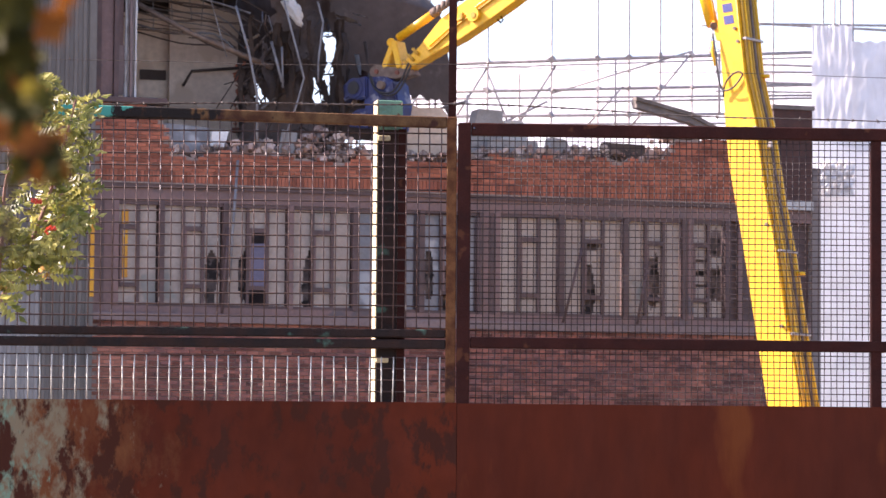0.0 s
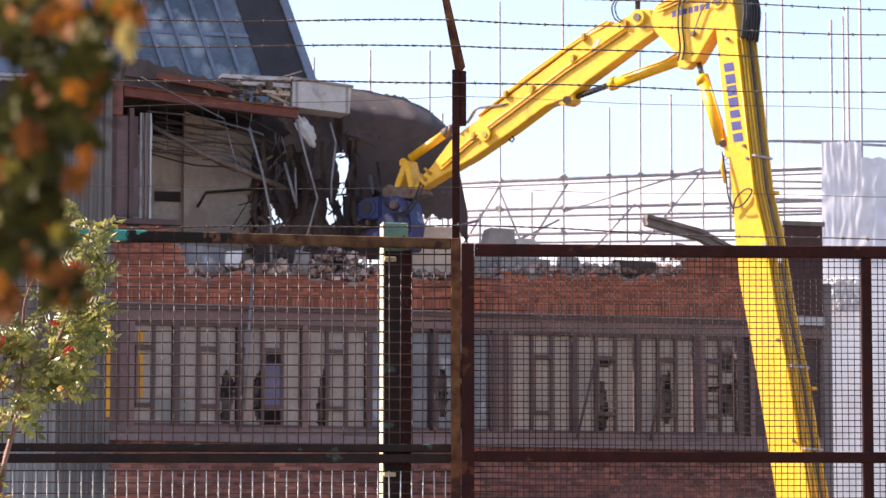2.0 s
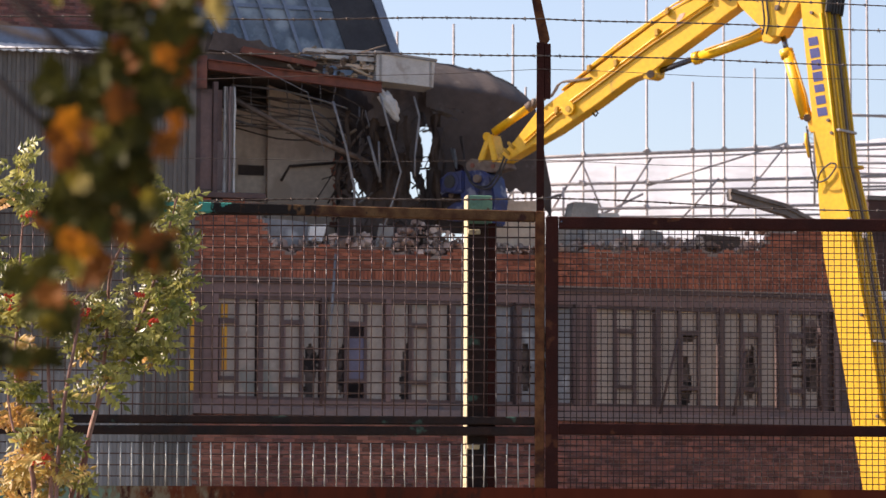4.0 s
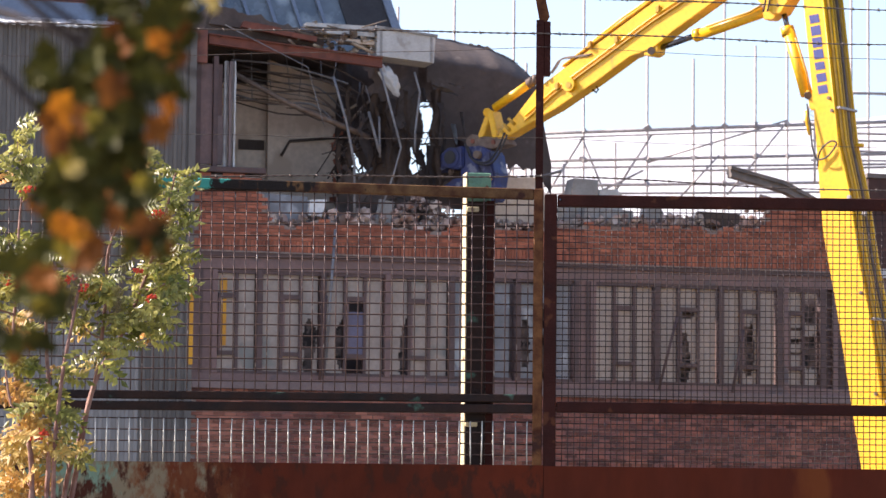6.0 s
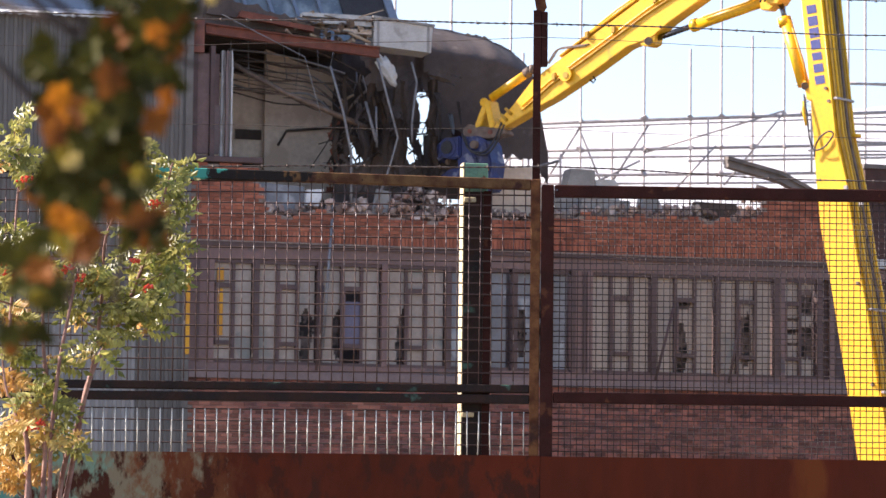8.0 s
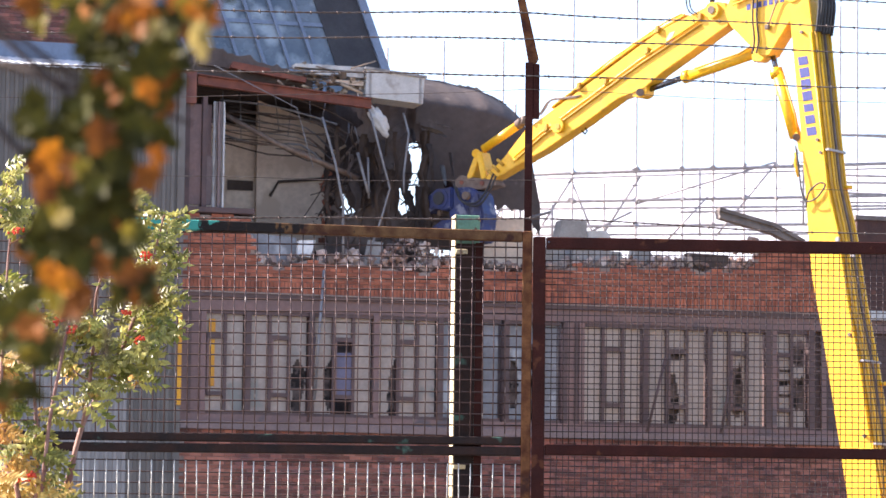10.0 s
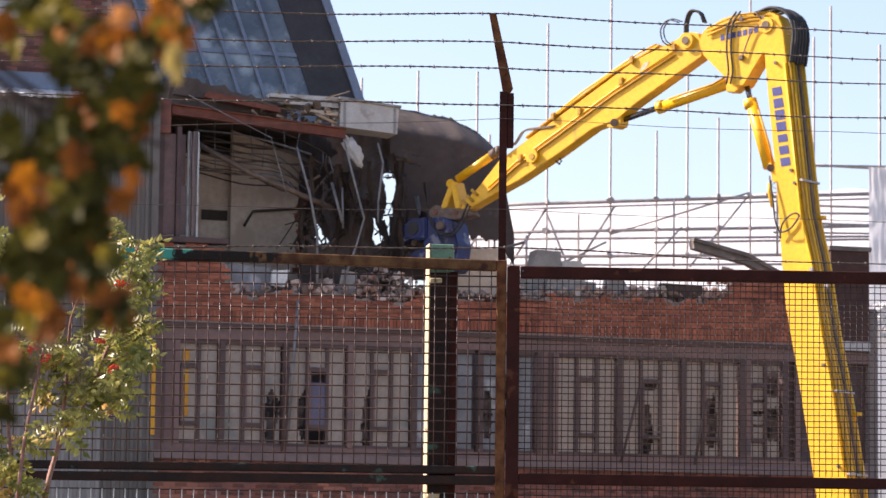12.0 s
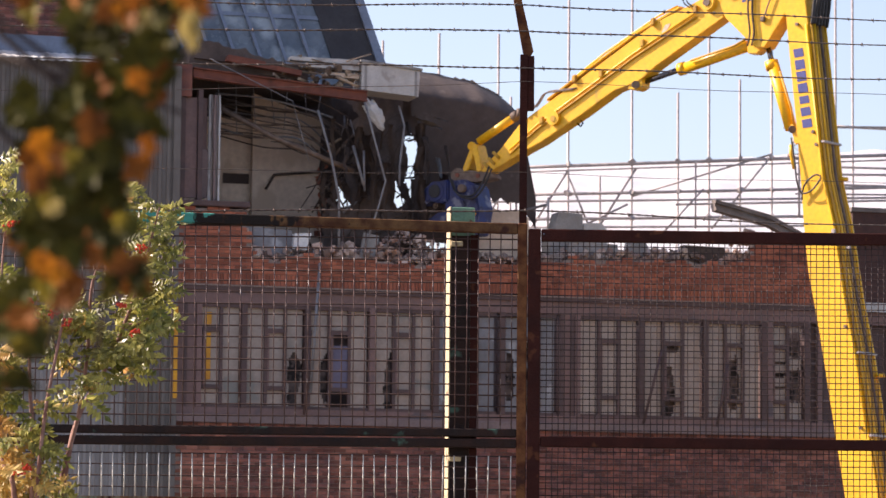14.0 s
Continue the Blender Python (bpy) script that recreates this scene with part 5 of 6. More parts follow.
for dx in range(2):
    arm_tube("stick_hose", [(a - 0.06 * dx, 0.05, z - 0.02 * dx) for a, z in ((-5.2, 11.92), (-5.57, 11.91), (-5.89, 11.89), (-6.03, 11.74), (-6.14, 11.62))], 0.016, GREASE, sides=7)
for a, z in ((-3.16, 12.84),):
    bm = bmesh.new()
    prism(bm, [(a - 0.08, z - 0.14), (a + 0.02, z - 0.06), (a + 0.10, z - 0.02), (a + 0.03, z + 0.03), (a + 0.10, z + 0.14), (a - 0.02, z + 0.12), (a - 0.1, z)], lambda u, e, h: A(u, 0.054 + e, h), 0.005)
    part("sticker", bm, STICKER, stick, "faded pink warning sticker")
# looped hose and small bosses on the boom
arm_tube("looped_hose", [(-0.35, -0.05, 10.59), (-0.26, -0.08, 10.14), (-0.2, -0.1, 9.77), (-0.1, -0.1, 9.55), (0.11, -0.12, 9.57), (0.26, -0.1, 9.73), (0.29, -0.08, 9.83), (0.17, -0.08, 9.86), (-0, -0.1, 9.74), (-0.09, -0.08, 9.59), (-0.12, -0.05, 9.42)], 0.017, HOSE, sides=7)
for a, z in ((-0.24, 12.69), (0.1, 10.67), (0.17, 10.43), (0.77, 7.07), (1.08, 5.23)):
    arm_tube("boom_boss", [(a, -0.05, z), (a, 0.02, z)], 0.032, GREASE, sides=10)
for a, z in ((0.84, 8.51), (0.52, 8.81)):
    arm_part("hose_bracket", [(a - 0.04, z - 0.05), (a + 0.05, z - 0.05), (a + 0.05, z + 0.05), (a - 0.04, z + 0.05)], -0.05, 0.0, SCAFF)
# brand mark as plain bars
for i in range(7):
    t = i / 6
    a, z = -0.22 + 0.18 * t, 12.16 + -1.32 * t
    w, h = 0.105, (0.07, 0.08, 0.085, 0.08, 0.062, 0.07, 0.07)[i]
    mark([(a - w - 0.01, z + h), (a + w - 0.02, z + h + 0.015), (a + w + 0.01, z - h), (a - w + 0.02, z - h - 0.015)], -0.006)
for i in range(7):
    a, z = -1.46 + 0.121 * i, 13.22 + 0.013 * i
    mark([(a, z), (a + 0.085, z + 0.008), (a + 0.085, z + 0.115), (a, z + 0.105)], 0.024)
# tool at the stick's end
arm_tube("bucket_cylinder", [(-6.75, 0.2, 11.5), (-7.61, 0.2, 11.07)], 0.085, YELLOW)
arm_tube("bucket_gland", [(-6.8, 0.2, 11.48), (-6.67, 0.2, 11.55)], 0.10, GREASE)
arm_tube("bucket_rod", [(-6.75, 0.2, 11.5), (-6.33, 0.2, 11.71)], 0.06, GREASE)
for k in range(3):
    a, z = ((-6.42, 11.6), (-6.31, 11.65), (-6.53, 11.54))[k]
    arm_tube("hose_collar", [(a, 0.02, z - 0.08), (a, 0.02, z + 0.08)], 0.05, GREASE, sides=8)
arm_tube("link_pin", [(-7.68, 0.05, 10.97), (-7.92, 0.38, 11.03)], 0.085, YELLOW)
arm_part("tipping_link", [(-7.71, 11), (-7.58, 11.01), (-7.43, 10.49), (-7.56, 10.45)], 0.06, 0.38, YELLOW)
arm_part("rocker", [(-7.73, 10.98), (-7.62, 10.92), (-7.79, 10.51), (-7.9, 10.45), (-7.93, 10.55)], 0.08, 0.36, YELLOW)
for a, z in ((-7.08, 10.75), (-7.19, 10.64), (-7.3, 10.55)):
    arm_tube("tooth_clamp", [(a - 0.07, 0.03, z + 0.06), (a + 0.07, 0.03, z - 0.06)], 0.032, YELLOW_SHADED, sides=7)
arm_part("coupler", [(-8.23, 10.48), (-8.09, 10.58), (-7.87, 10.52), (-7.57, 10.48), (-7.27, 10.44), (-7.19, 10.32), (-7.57, 10.26), (-7.98, 10.28), (-8.2, 10.34)], 0.08, 0.4, GREASE, "greasy quick coupler")
for a, z in ((-8.04, 10.43), (-7.54, 10.38)):
    arm_tube("coupler_pin", [(a, 0.05, z), (a, 0.44, z)], 0.045, ORANGE_STEEL)


def jaw_part(name, outline, d0, d1, mat, label="", to=None):
    bm = bmesh.new()
    prism(bm, outline, lambda a, d, z: A(a, d0 + d, z), d1 - d0)
    bmesh.ops.recalc_face_normals(bm, faces=bm.faces)
    bmesh.ops.bevel(bm, geom=list(bm.edges), offset=0.03, segments=2, affect="EDGES")
    return part(name, bm, mat, to or exc, label)


jaw = jaw_part("crusher", [(-8.2, 10.32), (-7.81, 10.32), (-7.57, 10.19), (-7.54, 10.05), (-7.46, 9.74), (-7.55, 9.23), (-8.02, 9.21), (-8.24, 9.45), (-8.3, 9.9)], 0.0, 0.5, BLUE, "dusty blue concrete crusher")
jaw_part("upper_jaw", [(-8.19, 10.34), (-8.5, 10.31), (-8.75, 10.22), (-8.9, 10.03), (-8.91, 9.82), (-8.77, 9.86), (-8.61, 9.94), (-8.39, 9.88), (-8.18, 9.91)], -0.06, 0.46, BLUE, to=jaw)
jaw_part("lower_jaw", [(-8.22, 9.72), (-8.49, 9.73), (-8.8, 9.57), (-8.74, 9.39), (-8.21, 9.34)], 0.06, 0.44, BLUE, to=jaw)
for a, z in ((-8.84, 9.84), (-8.76, 9.61), (-8.63, 9.87)):
    jaw_part("tooth", [(a - 0.07, z - 0.07), (a + 0.07, z - 0.05), (a + 0.06, z + 0.07), (a - 0.06, z + 0.07)], 0.12, 0.38, GREASE, to=jaw)
for name, p, r, m in (("pivot_boss", (-8.47, 10.12), 0.20, BLUE), ("pivot_pin", (-8.47, 10.12), 0.13, HOSE), ("side_pin", (-7.84, 10.14), 0.08, GREASE), ("side_pin", (-7.75, 9.53), 0.10, HOSE)):
    bm = bmesh.new()
    tube(bm, [A(p[0], -0.12 if name == "pivot_pin" else -0.09, p[1]), A(p[0], 0.53, p[1])], r, 16)
    part(name, bm, m, jaw)
jaw_part("side_rib", [(-8.14, 10.22), (-8.03, 10.26), (-7.55, 9.41), (-7.66, 9.37)], -0.05, 0.0, BLUE, to=jaw)
jaw_part("sticker", [(-7.67, 9.68), (-7.5, 9.67), (-7.5, 9.58), (-7.67, 9.59)], -0.055, -0.002, YELLOW_STRIP, "yellow sticker", to=jaw)
for k in range(2):
    bm = bmesh.new()
    tube(bm, curve([A(p[0] + 0.06 * k, -0.12, p[1] - 0.05 * k) for p in ((-8.09, 10.36), (-7.92, 10.05), (-7.56, 9.97), (-7.32, 10.17), (-7.13, 10.52))]), 0.02, 7)
    part("hose", bm, HOSE, jaw)
# machine under the boom
base = A(2.6, 0.25, 0)
RB = Matrix.Translation(base) @ Matrix.Rotation(math.atan2(-0.6, 0.8), 4, "Z")
for name, v, m in (("house", (-1.2, 3.0, -1.5, 1.5, 1.25, 2.6), YELLOW), ("counterweight", (3.0, 3.8, -1.5, 1.5, 1.25, 2.3), YELLOW), ("turntable", (-0.9, 1.9, -1.0, 1.0, 0.95, 1.25), GREASE),
                   ("track", (-2.2, 3.0, -1.8, -1.1, 0.0, 0.95), HOSE), ("track", (-2.2, 3.0, 1.1, 1.8, 0.0, 0.95), HOSE), ("cab", (-1.6, -0.1, -1.5, -0.55, 1.3, 3.0), YELLOW)):
    bm = bmesh.new()
    box(bm, *v, bevel=0.12 if name != "turntable" else 0.03)
    bmesh.ops.transform(bm, matrix=RB, verts=bm.verts)
    part(name, bm, m, exc)

# ---- scaffold and sheeting behind ----
SY = 90.0
sh = thing("sheeted_roof", (8, SY + 2, 0), "white plastic sheeting over a scaffold roof", "sheeting")
bm = bmesh.new()
n = 60
lo = []
for i in range(n + 1):
    x = 0.5 + 16.5 * i / n
    top = 13.05 + 0.055 * (x - 2.5) + 0.06 * noise.noise((x * 0.9, 0, 0))
    col = []
    for k in range(13):
        t = k / 12
        col.append(bm.verts.new((x, SY + 0.5 + 14.0 * t + 0.2 * noise.noise((x * 0.7, t * 6, 1)), 7.5 + (1.6 + (top - 1.6) * (SY + 14.5) / SY - 7.5) * t + 0.05 * noise.noise((x * 1.5, t * 9, 4)))))
    col.append(bm.verts.new((x, SY + 18, top * 1.15)))
    lo.append(col)
for p, q in zip(lo, lo[1:]):
    for k in range(13):
        bm.faces.new((p[k], q[k], q[k + 1], p[k + 1])).smooth = True
part("sheet", bm, SHEETING, sh)
bm = bmesh.new()
for i in range(12):
    x = 0.6 + 1.45 * i
    box(bm, x - 0.05, x + 0.05, SY + 14.6, SY + 14.7, 0, 13.4)
part("support_posts", bm, SCAFF, sh)


def scaffold_pole(x, top, y, r=0.030):
    bm = bmesh.new()
    tube(bm, [(x, y, 0), (x, y, top)], r, 8)
    solid("scaffold_pole", bm, SCAFF, "upright galvanised scaffold tube against the sky", "scaffold pole", "scaffold poles")


for x, top in ((-1.19, 16.3), (0.23, 16.5), (1.73, 16.5), (3.50, 17.75), (5.10, 18.5), (6.26, 15.05), (7.04, 17.1), (7.82, 15.4), (8.62, 18.5), (10.23, 17.5), (10.66, 18.3), (2.05, 14.9), (4.3, 12.9), (12.2, 17.4), (13.6, 18.2)):
    scaffold_pole(x, top, SY)
for x0, z0, x1, z1, r in ((0.4, 13.02, 12.5, 13.55, 0.045), (0.4, 12.35, 12.5, 12.72, 0.04), (0.4, 12.2, 12.5, 12.45, 0.03), (0.4, 11.75, 12.5, 12.0, 0.04), (0.4, 11.55, 12.5, 11.75, 0.03),
                           (9.9, 14.24, 14.5, 14.05, 0.035), (9.9, 13.2, 12.4, 13.15, 0.03), (9.9, 12.75, 12.4, 12.7, 0.03), (5.1, 12.4, 8.6, 13.5, 0.025), (2.6, 11.6, 3.5, 13.05, 0.03), (4.2, 11.5, 5.2, 13.1, 0.03), (9.9, 13.2, 10.25, 14.25, 0.03), (3.6, 11.5, 5.0, 12.2, 0.03), (3.5, 12.9, 4.0, 11.7, 0.025)):
    bm = bmesh.new()
    tube(bm, [(x0, SY - 0.06, z0), (x1, SY - 0.06, z1)], r, 8)
    solid("scaffold_tube", bm, SCAFF, "galvanised scaffold tube clipped across the uprights", "scaffold tube", "scaffold tubes")
for x0, z0, x1, z1, r in ((2.2, 11.5, 2.2, 13.15, 0.03), (3.0, 11.5, 3.0, 12.35, 0.03), (6.7, 11.6, 6.7, 13.3, 0.025), (9.3, 11.9, 9.3, 13.45, 0.03), (9.55, 11.9, 9.55, 14.0, 0.03), (5.9, 11.5, 6.9, 12.6, 0.025), (7.1, 11.6, 8.6, 13.45, 0.025),
                           (0.4, 12.9, 12.5, 13.42, 0.022), (6.2, 12.2, 12.5, 12.38, 0.03), (9.2, 13.0, 12.4, 13.0, 0.03), (9.2, 12.5, 12.4, 12.5, 0.025), (1.3, 11.5, 2.2, 13.1, 0.025)):
    bm = bmesh.new()
    tube(bm, [(x0, SY - 0.10, z0), (x1, SY - 0.10, z1)], r, 8)
    solid("scaffold_tube", bm, SCAFF, "galvanised scaffold tube clipped across the uprights", "scaffold tube", "scaffold tubes")
rng = random.Random(3)
bm = bmesh.new()
for x in (3.5, 5.1, 6.26, 7.04, 7.82, 8.62):
    for z in (13.05 + 0.045 * (x - 0.4), 12.36 + 0.03 * (x - 0.4), 11.76 + 0.02 * (x - 0.4)):
        chunk(bm, (x, SY - 0.08, z), 0.16, rng)
tagged(new("scaffold_couplers", mesh_of("scaffold_couplers", bm, SCAFF)), "rusty scaffold couplers on the tubes", "couplers", kind="stuff")

tw = thing("sheeted_tower", (11.3, 78, 0), "scaffold tower wrapped in white sheeting", "scaffold tower")


def wrap(x0, x1, z0, z1, y, amp, seed):
    bm = bmesh.new()
    nx, nz = 26, 40
    g = [[bm.verts.new((x0 + (x1 - x0) * i / nx, y + amp * noise.noise((i * 0.45, k * 0.12, seed)), z0 + (z1 - z0) * k / nz + (0.05 * noise.noise((i * 0.4, 0, seed)) if k == nz else 0))) for i in range(nx + 1)] for k in range(nz + 1)]
    for k in range(nz):
        for i in range(nx):
            bm.faces.new((g[k][i], g[k][i + 1], g[k + 1][i + 1], g[k + 1][i])).smooth = True
    return bm


part("upper_sheet", wrap(10.07, 10.95, 10.2, 12.52, 78.0, 0.05, 1), SHEETING, tw)
part("side_sheet", wrap(10.96, 12.6, 10.2, 12.2, 78.15, 0.08, 6), SHEETING, tw)
part("lower_sheet", wrap(10.07, 16.0, 0.0, 10.19, 77.9, 0.03, 2), SHEETING, tw)
part("loose_sheet", wrap(10.12, 10.95, 8.75, 9.5, 77.6, 0.3, 9), SHEETING, tw, "crumpled loose sheeting")
for x in (10.35, 10.72, 11.0):
    bm = bmesh.new()
    tube(bm, [(x, 78.3, 0), (x, 78.3, 15.0 + (x - 10) * 0.8)], 0.03, 8)
    part("upright", bm, SCAFF, tw)
part("handrail", wbox(8.6, 14, 78.28, 78.33, 12.55, 12.6), SCAFF, tw)

# ---- far pylon ----
py = thing("pylon", (41.8, 400, 0), "faint lattice electricity pylon on the horizon", "pylon")
bm = bmesh.new()
for sx in (-1, 1):
    tube(bm, [(41.8 + sx * 4.0, 400, 0), (41.8 + sx * 1.6, 400, 53), (41.8 + sx * 0.35, 400, 60)], 0.10, 5)
for i in range(12):
    z = 40 + i * 1.4
    w = 1.9 - (z - 45) * 0.06 if z < 53 else 1.6 - (z - 53) * 0.18
    tube(bm, [(41.8 - w, 400, z), (41.8 + w * 0.9, 400, z + 1.4)], 0.05, 4)
    tube(bm, [(41.8 + w, 400, z), (41.8 - w * 0.9, 400, z + 1.4)], 0.05, 4)
part("lattice", bm, SCAFF, py)
for z, w in ((57.5, 2.2), (54.0, 3.2)):
    bm = bmesh.new()
    tube(bm, [(41.8 - w, 400, z), (41.8, 400, z + 0.7), (41.8 + w, 400, z)], 0.08, 5)
    tube(bm, [(41.8 - w, 400, z), (41.8 + w, 400, z)], 0.06, 5)
    part("cross_arm", bm, SCAFF, py)


# ---- rowan bush before the fence ----
def leaf_quad(bm, p, along, side, length, width, curl=0.15):
    """A small pointed leaf of four faces, folded a little along its middle."""
    n = along.cross(side).normalized()
    a = [bm.verts.new(p + along * (length * t) + n * (-curl * length * t * t)) for t in (0, 0.5, 1)]
    l = bm.verts.new(p + along * length * 0.45 + side * width * 0.5 + n * width * 0.15)
    r = bm.verts.new(p + along * length * 0.45 - side * width * 0.5 + n * width * 0.15)
    for f in ((a[0], a[1], l), (a[1], a[2], l), (a[0], r, a[1]), (a[1], r, a[2])):
        bm.faces.new(f)


def pinnate(bm, p, along, side, length, rng):
    n = along.cross(side).normalized()
    pairs = 5
    for i in range(pairs):
        t = 0.25 + 0.7 * i / pairs
        q = p + along * length * t - n * length * 0.25 * t * t
        for s in (-1, 1):
            d = (along * 0.45 + side * s + n * rng.uniform(-0.35, 0.2)).normalized()
            leaf_quad(bm, q, d, along, length * 0.40 * (1 - 0.35 * abs(t - 0.5)), length * 0.22)
    leaf_quad(bm, p + along * length * 0.95 - n * length * 0.22, along, side, length * 0.36, length * 0.2)


RY = 13.4
row = thing("rowan_bush", (-1.5, RY, 0), "young rowan with green pinnate leaves and red berries", "bush")
rng = random.Random(21)
STEMS = [[(-1.52, 0.0), (-1.44, 1.2), (-1.41, 1.91), (-1.34, 2.19), (-1.29, 2.41), (-1.26, 2.66), (-1.25, 2.87), (-1.17, 3.05), (-1.14, 3.22)],
         [(-1.58, 0.0), (-1.46, 1.4), (-1.43, 1.91), (-1.42, 2.22), (-1.37, 2.56), (-1.33, 2.75), (-1.27, 2.80)],
         [(-1.50, 0.0), (-1.46, 1.5), (-1.455, 2.22), (-1.477, 2.49), (-1.484, 2.70), (-1.513, 2.87)],
         [(-1.50, 0.0), (-1.41, 1.6), (-1.34, 2.17), (-1.29, 2.39), (-1.19, 2.57), (-1.13, 2.72), (-1.07, 2.90), (-1.03, 3.05), (-1.005, 3.16)],
         [(-1.62, 0.0), (-1.52, 1.6), (-1.52, 2.15), (-1.59, 2.28), (-1.615, 2.44)],
         [(-1.66, 0.0), (-1.54, 1.4), (-1.51, 2.04), (-1.56, 2.21), (-1.59, 2.49), (-1.59, 2.74), (-1.585, 3.0), (-1.587, 3.25)],
         [(-1.8, 0), (-1.85, 1.6), (-1.80, 2.4), (-1.75, 2.9)]]
CLUMPS = [(-1.587, 3.277), (-1.58, 3.17), (-1.47, 3.13), (-1.13, 3.23), (-1.18, 3.18), (-1.01, 3.17), (-1.03, 3.09), (-1.17, 3.05), (-1.10, 2.93), (-1.06, 2.97), (-1.01, 3.01),
          (-0.99, 2.87), (-1.07, 2.85), (-1.13, 2.83), (-1.02, 2.765), (-1.13, 2.65), (-1.18, 2.61), (-1.07, 2.67), (-1.06, 2.60), (-1.21, 2.53), (-1.15, 2.72), (-1.38, 2.69), (-1.30, 2.73),
          (-1.27, 2.78), (-1.35, 2.78), (-1.51, 2.87), (-1.57, 2.83), (-1.60, 2.74), (-1.47, 2.78), (-1.62, 2.64), (-1.345, 2.605), (-1.257, 2.494), (-1.455, 2.414), (-1.587, 2.452),
          (-1.50, 2.30), (-1.40, 2.25), (-1.396, 2.12), (-1.63, 2.92), (-1.72, 2.7), (-1.75, 3.0)]
TURNED = [(-1.616, 2.363), (-1.60, 2.18), (-1.47, 2.15), (-1.57, 2.075), (-1.60, 1.995), (-1.623, 2.59), (-1.54, 2.0), (-1.52, 2.22)]
stem_points = []
for k, st in enumerate(STEMS):
    bm = bmesh.new()
    pts = curve([Vector((x, RY + 0.10 * math.sin(k * 2 + z), z)) for x, z in st], 6)
    pts = [p + Vector((0.012 * noise.noise((p.z * 3, k, 0)), 0, 0)) for p in pts]
    tube(bm, pts, 0.0125, 7, 0.003)
    part("stem", bm, BARK, row)
    stem_points += [p for p in pts if p.z > 1.7]
bunches = []
leaves, turned = bmesh.new(), bmesh.new()
for k, (cx, cz) in enumerate(CLUMPS + TURNED):
    late = k >= len(CLUMPS)
    c = Vector((cx, RY + rng.uniform(-0.12, 0.12), cz - 0.02))
    p = min(stem_points, key=lambda q: (q - c - Vector((0, 0, -0.06))).length)
    bm = bmesh.new()
    tube(bm, curve([p, (p + c) / 2 + Vector((0, 0, -0.012)), c], 4), 0.004, 6, 0.002)
    part("side_shoot", bm, BARK, row)
    th = rng.uniform(0, math.tau)
    for q in range(8):
        th += 2.4
        o = Vector((rng.gauss(0, 0.022), rng.gauss(0, 0.05), rng.gauss(0, 0.024)))
        d = Vector((math.cos(th), math.sin(th) * 0.35, rng.uniform(-0.9, 0.35))).normalized()
        sd = (d.cross(Vector((0, -0.75, 0.65))).normalized() + Vector((0, 0, rng.uniform(-0.3, 0.3)))).normalized()
        pinnate(turned if late or rng.random() < 0.06 else leaves, c + o - d * 0.02, d, sd, rng.uniform(0.085, 0.125), rng)
tagged(part("leaves", leaves, ROWAN_LEAF, row), kind="stuff")
tagged(part("turned_leaves", turned, ROWAN_TURNED, row, "yellow and orange turning leaves"), kind="stuff")
for x, z in ((-1.06, 2.98), (-1.12, 2.77), (-1.07, 2.675), (-1.37, 2.74), (-1.32, 2.705), (-1.445, 2.70), (-1.47, 2.785), (-1.59, 2.72), (-1.60, 2.765), (-1.46, 2.17), (-1.49, 2.15), (-1.535, 3.07)):
    bm = bmesh.new()
    c = Vector((x, RY - 0.15, z))
    for k in range(15):
        o = Vector((rng.gauss(0, 0.011), rng.gauss(0, 0.010), rng.gauss(0, 0.007)))
        bmesh.ops.create_icosphere(bm, subdivisions=1, radius=0.0058, matrix=Matrix.Translation(c + o))
    tube(bm, [c, c + Vector((0, 0.12, 0.02))], 0.0015, 4)
    part("berry_cluster", bm, BERRY, row, "bunch of red berries")

# ---- near hanging branch with autumn leaves ----
br = thing("hanging_branch", (-0.44, 2.7, 0), "hanging tree branch with green, orange and yellow autumn leaves", "branch")
rng = random.Random(33)
NY = 2.7


def near(px, pz):
    back = rng.uniform(0.0, 0.4)
    return Vector((px * (1 + back / NY), NY + back, 1.6 + (pz - 1.6) * (1 + back / NY)))


TW = [[(-0.62, 0.0), (-0.60, 1.0), (-0.56, 1.9), (-0.44, 2.17), (-0.32, 2.08), (-0.24, 2.03)], [(-0.44, 2.17), (-0.28, 2.03), (-0.26, 1.92), (-0.27, 1.83)], [(-0.44, 2.10), (-0.33, 1.99), (-0.30, 1.88), (-0.31, 1.83)], [(-0.43, 2.1), (-0.27, 2.05), (-0.20, 2.03)]]
for t in TW:
    bm = bmesh.new()
    tube(bm, [(x, NY + 0.3, z) for x, z in t], 0.008 if t is TW[0] else 0.004, 6, 0.002)
    part("twig", bm, TWIG, br)
bms = {"green": bmesh.new(), "orange": bmesh.new(), "yellow": bmesh.new(), "brown": bmesh.new(), "peach": bmesh.new(), "cream": bmesh.new()}
rng = random.Random(35)


def lobed(bm, p, along, side, length, width):
    """A lobed leaf: a fan of uneven points about its middle, dished a little."""
    n = along.cross(side).normalized()
    c = bm.verts.new(p + along * length * 0.45 - n * length * 0.1)
    rim = []
    for k in range(11):
        a = math.tau * k / 11
        r = (1.0 if k % 2 == 0 else 0.68) * rng.uniform(0.8, 1.1)
        rim.append(bm.verts.new(p + along * length * (0.45 + 0.55 * r * math.cos(a)) + side * width * 0.62 * r * math.sin(a) + n * rng.uniform(-0.1, 0.12) * length))
    for k in range(11):
        bm.faces.new((c, rim[k], rim[(k + 1) % 11]))


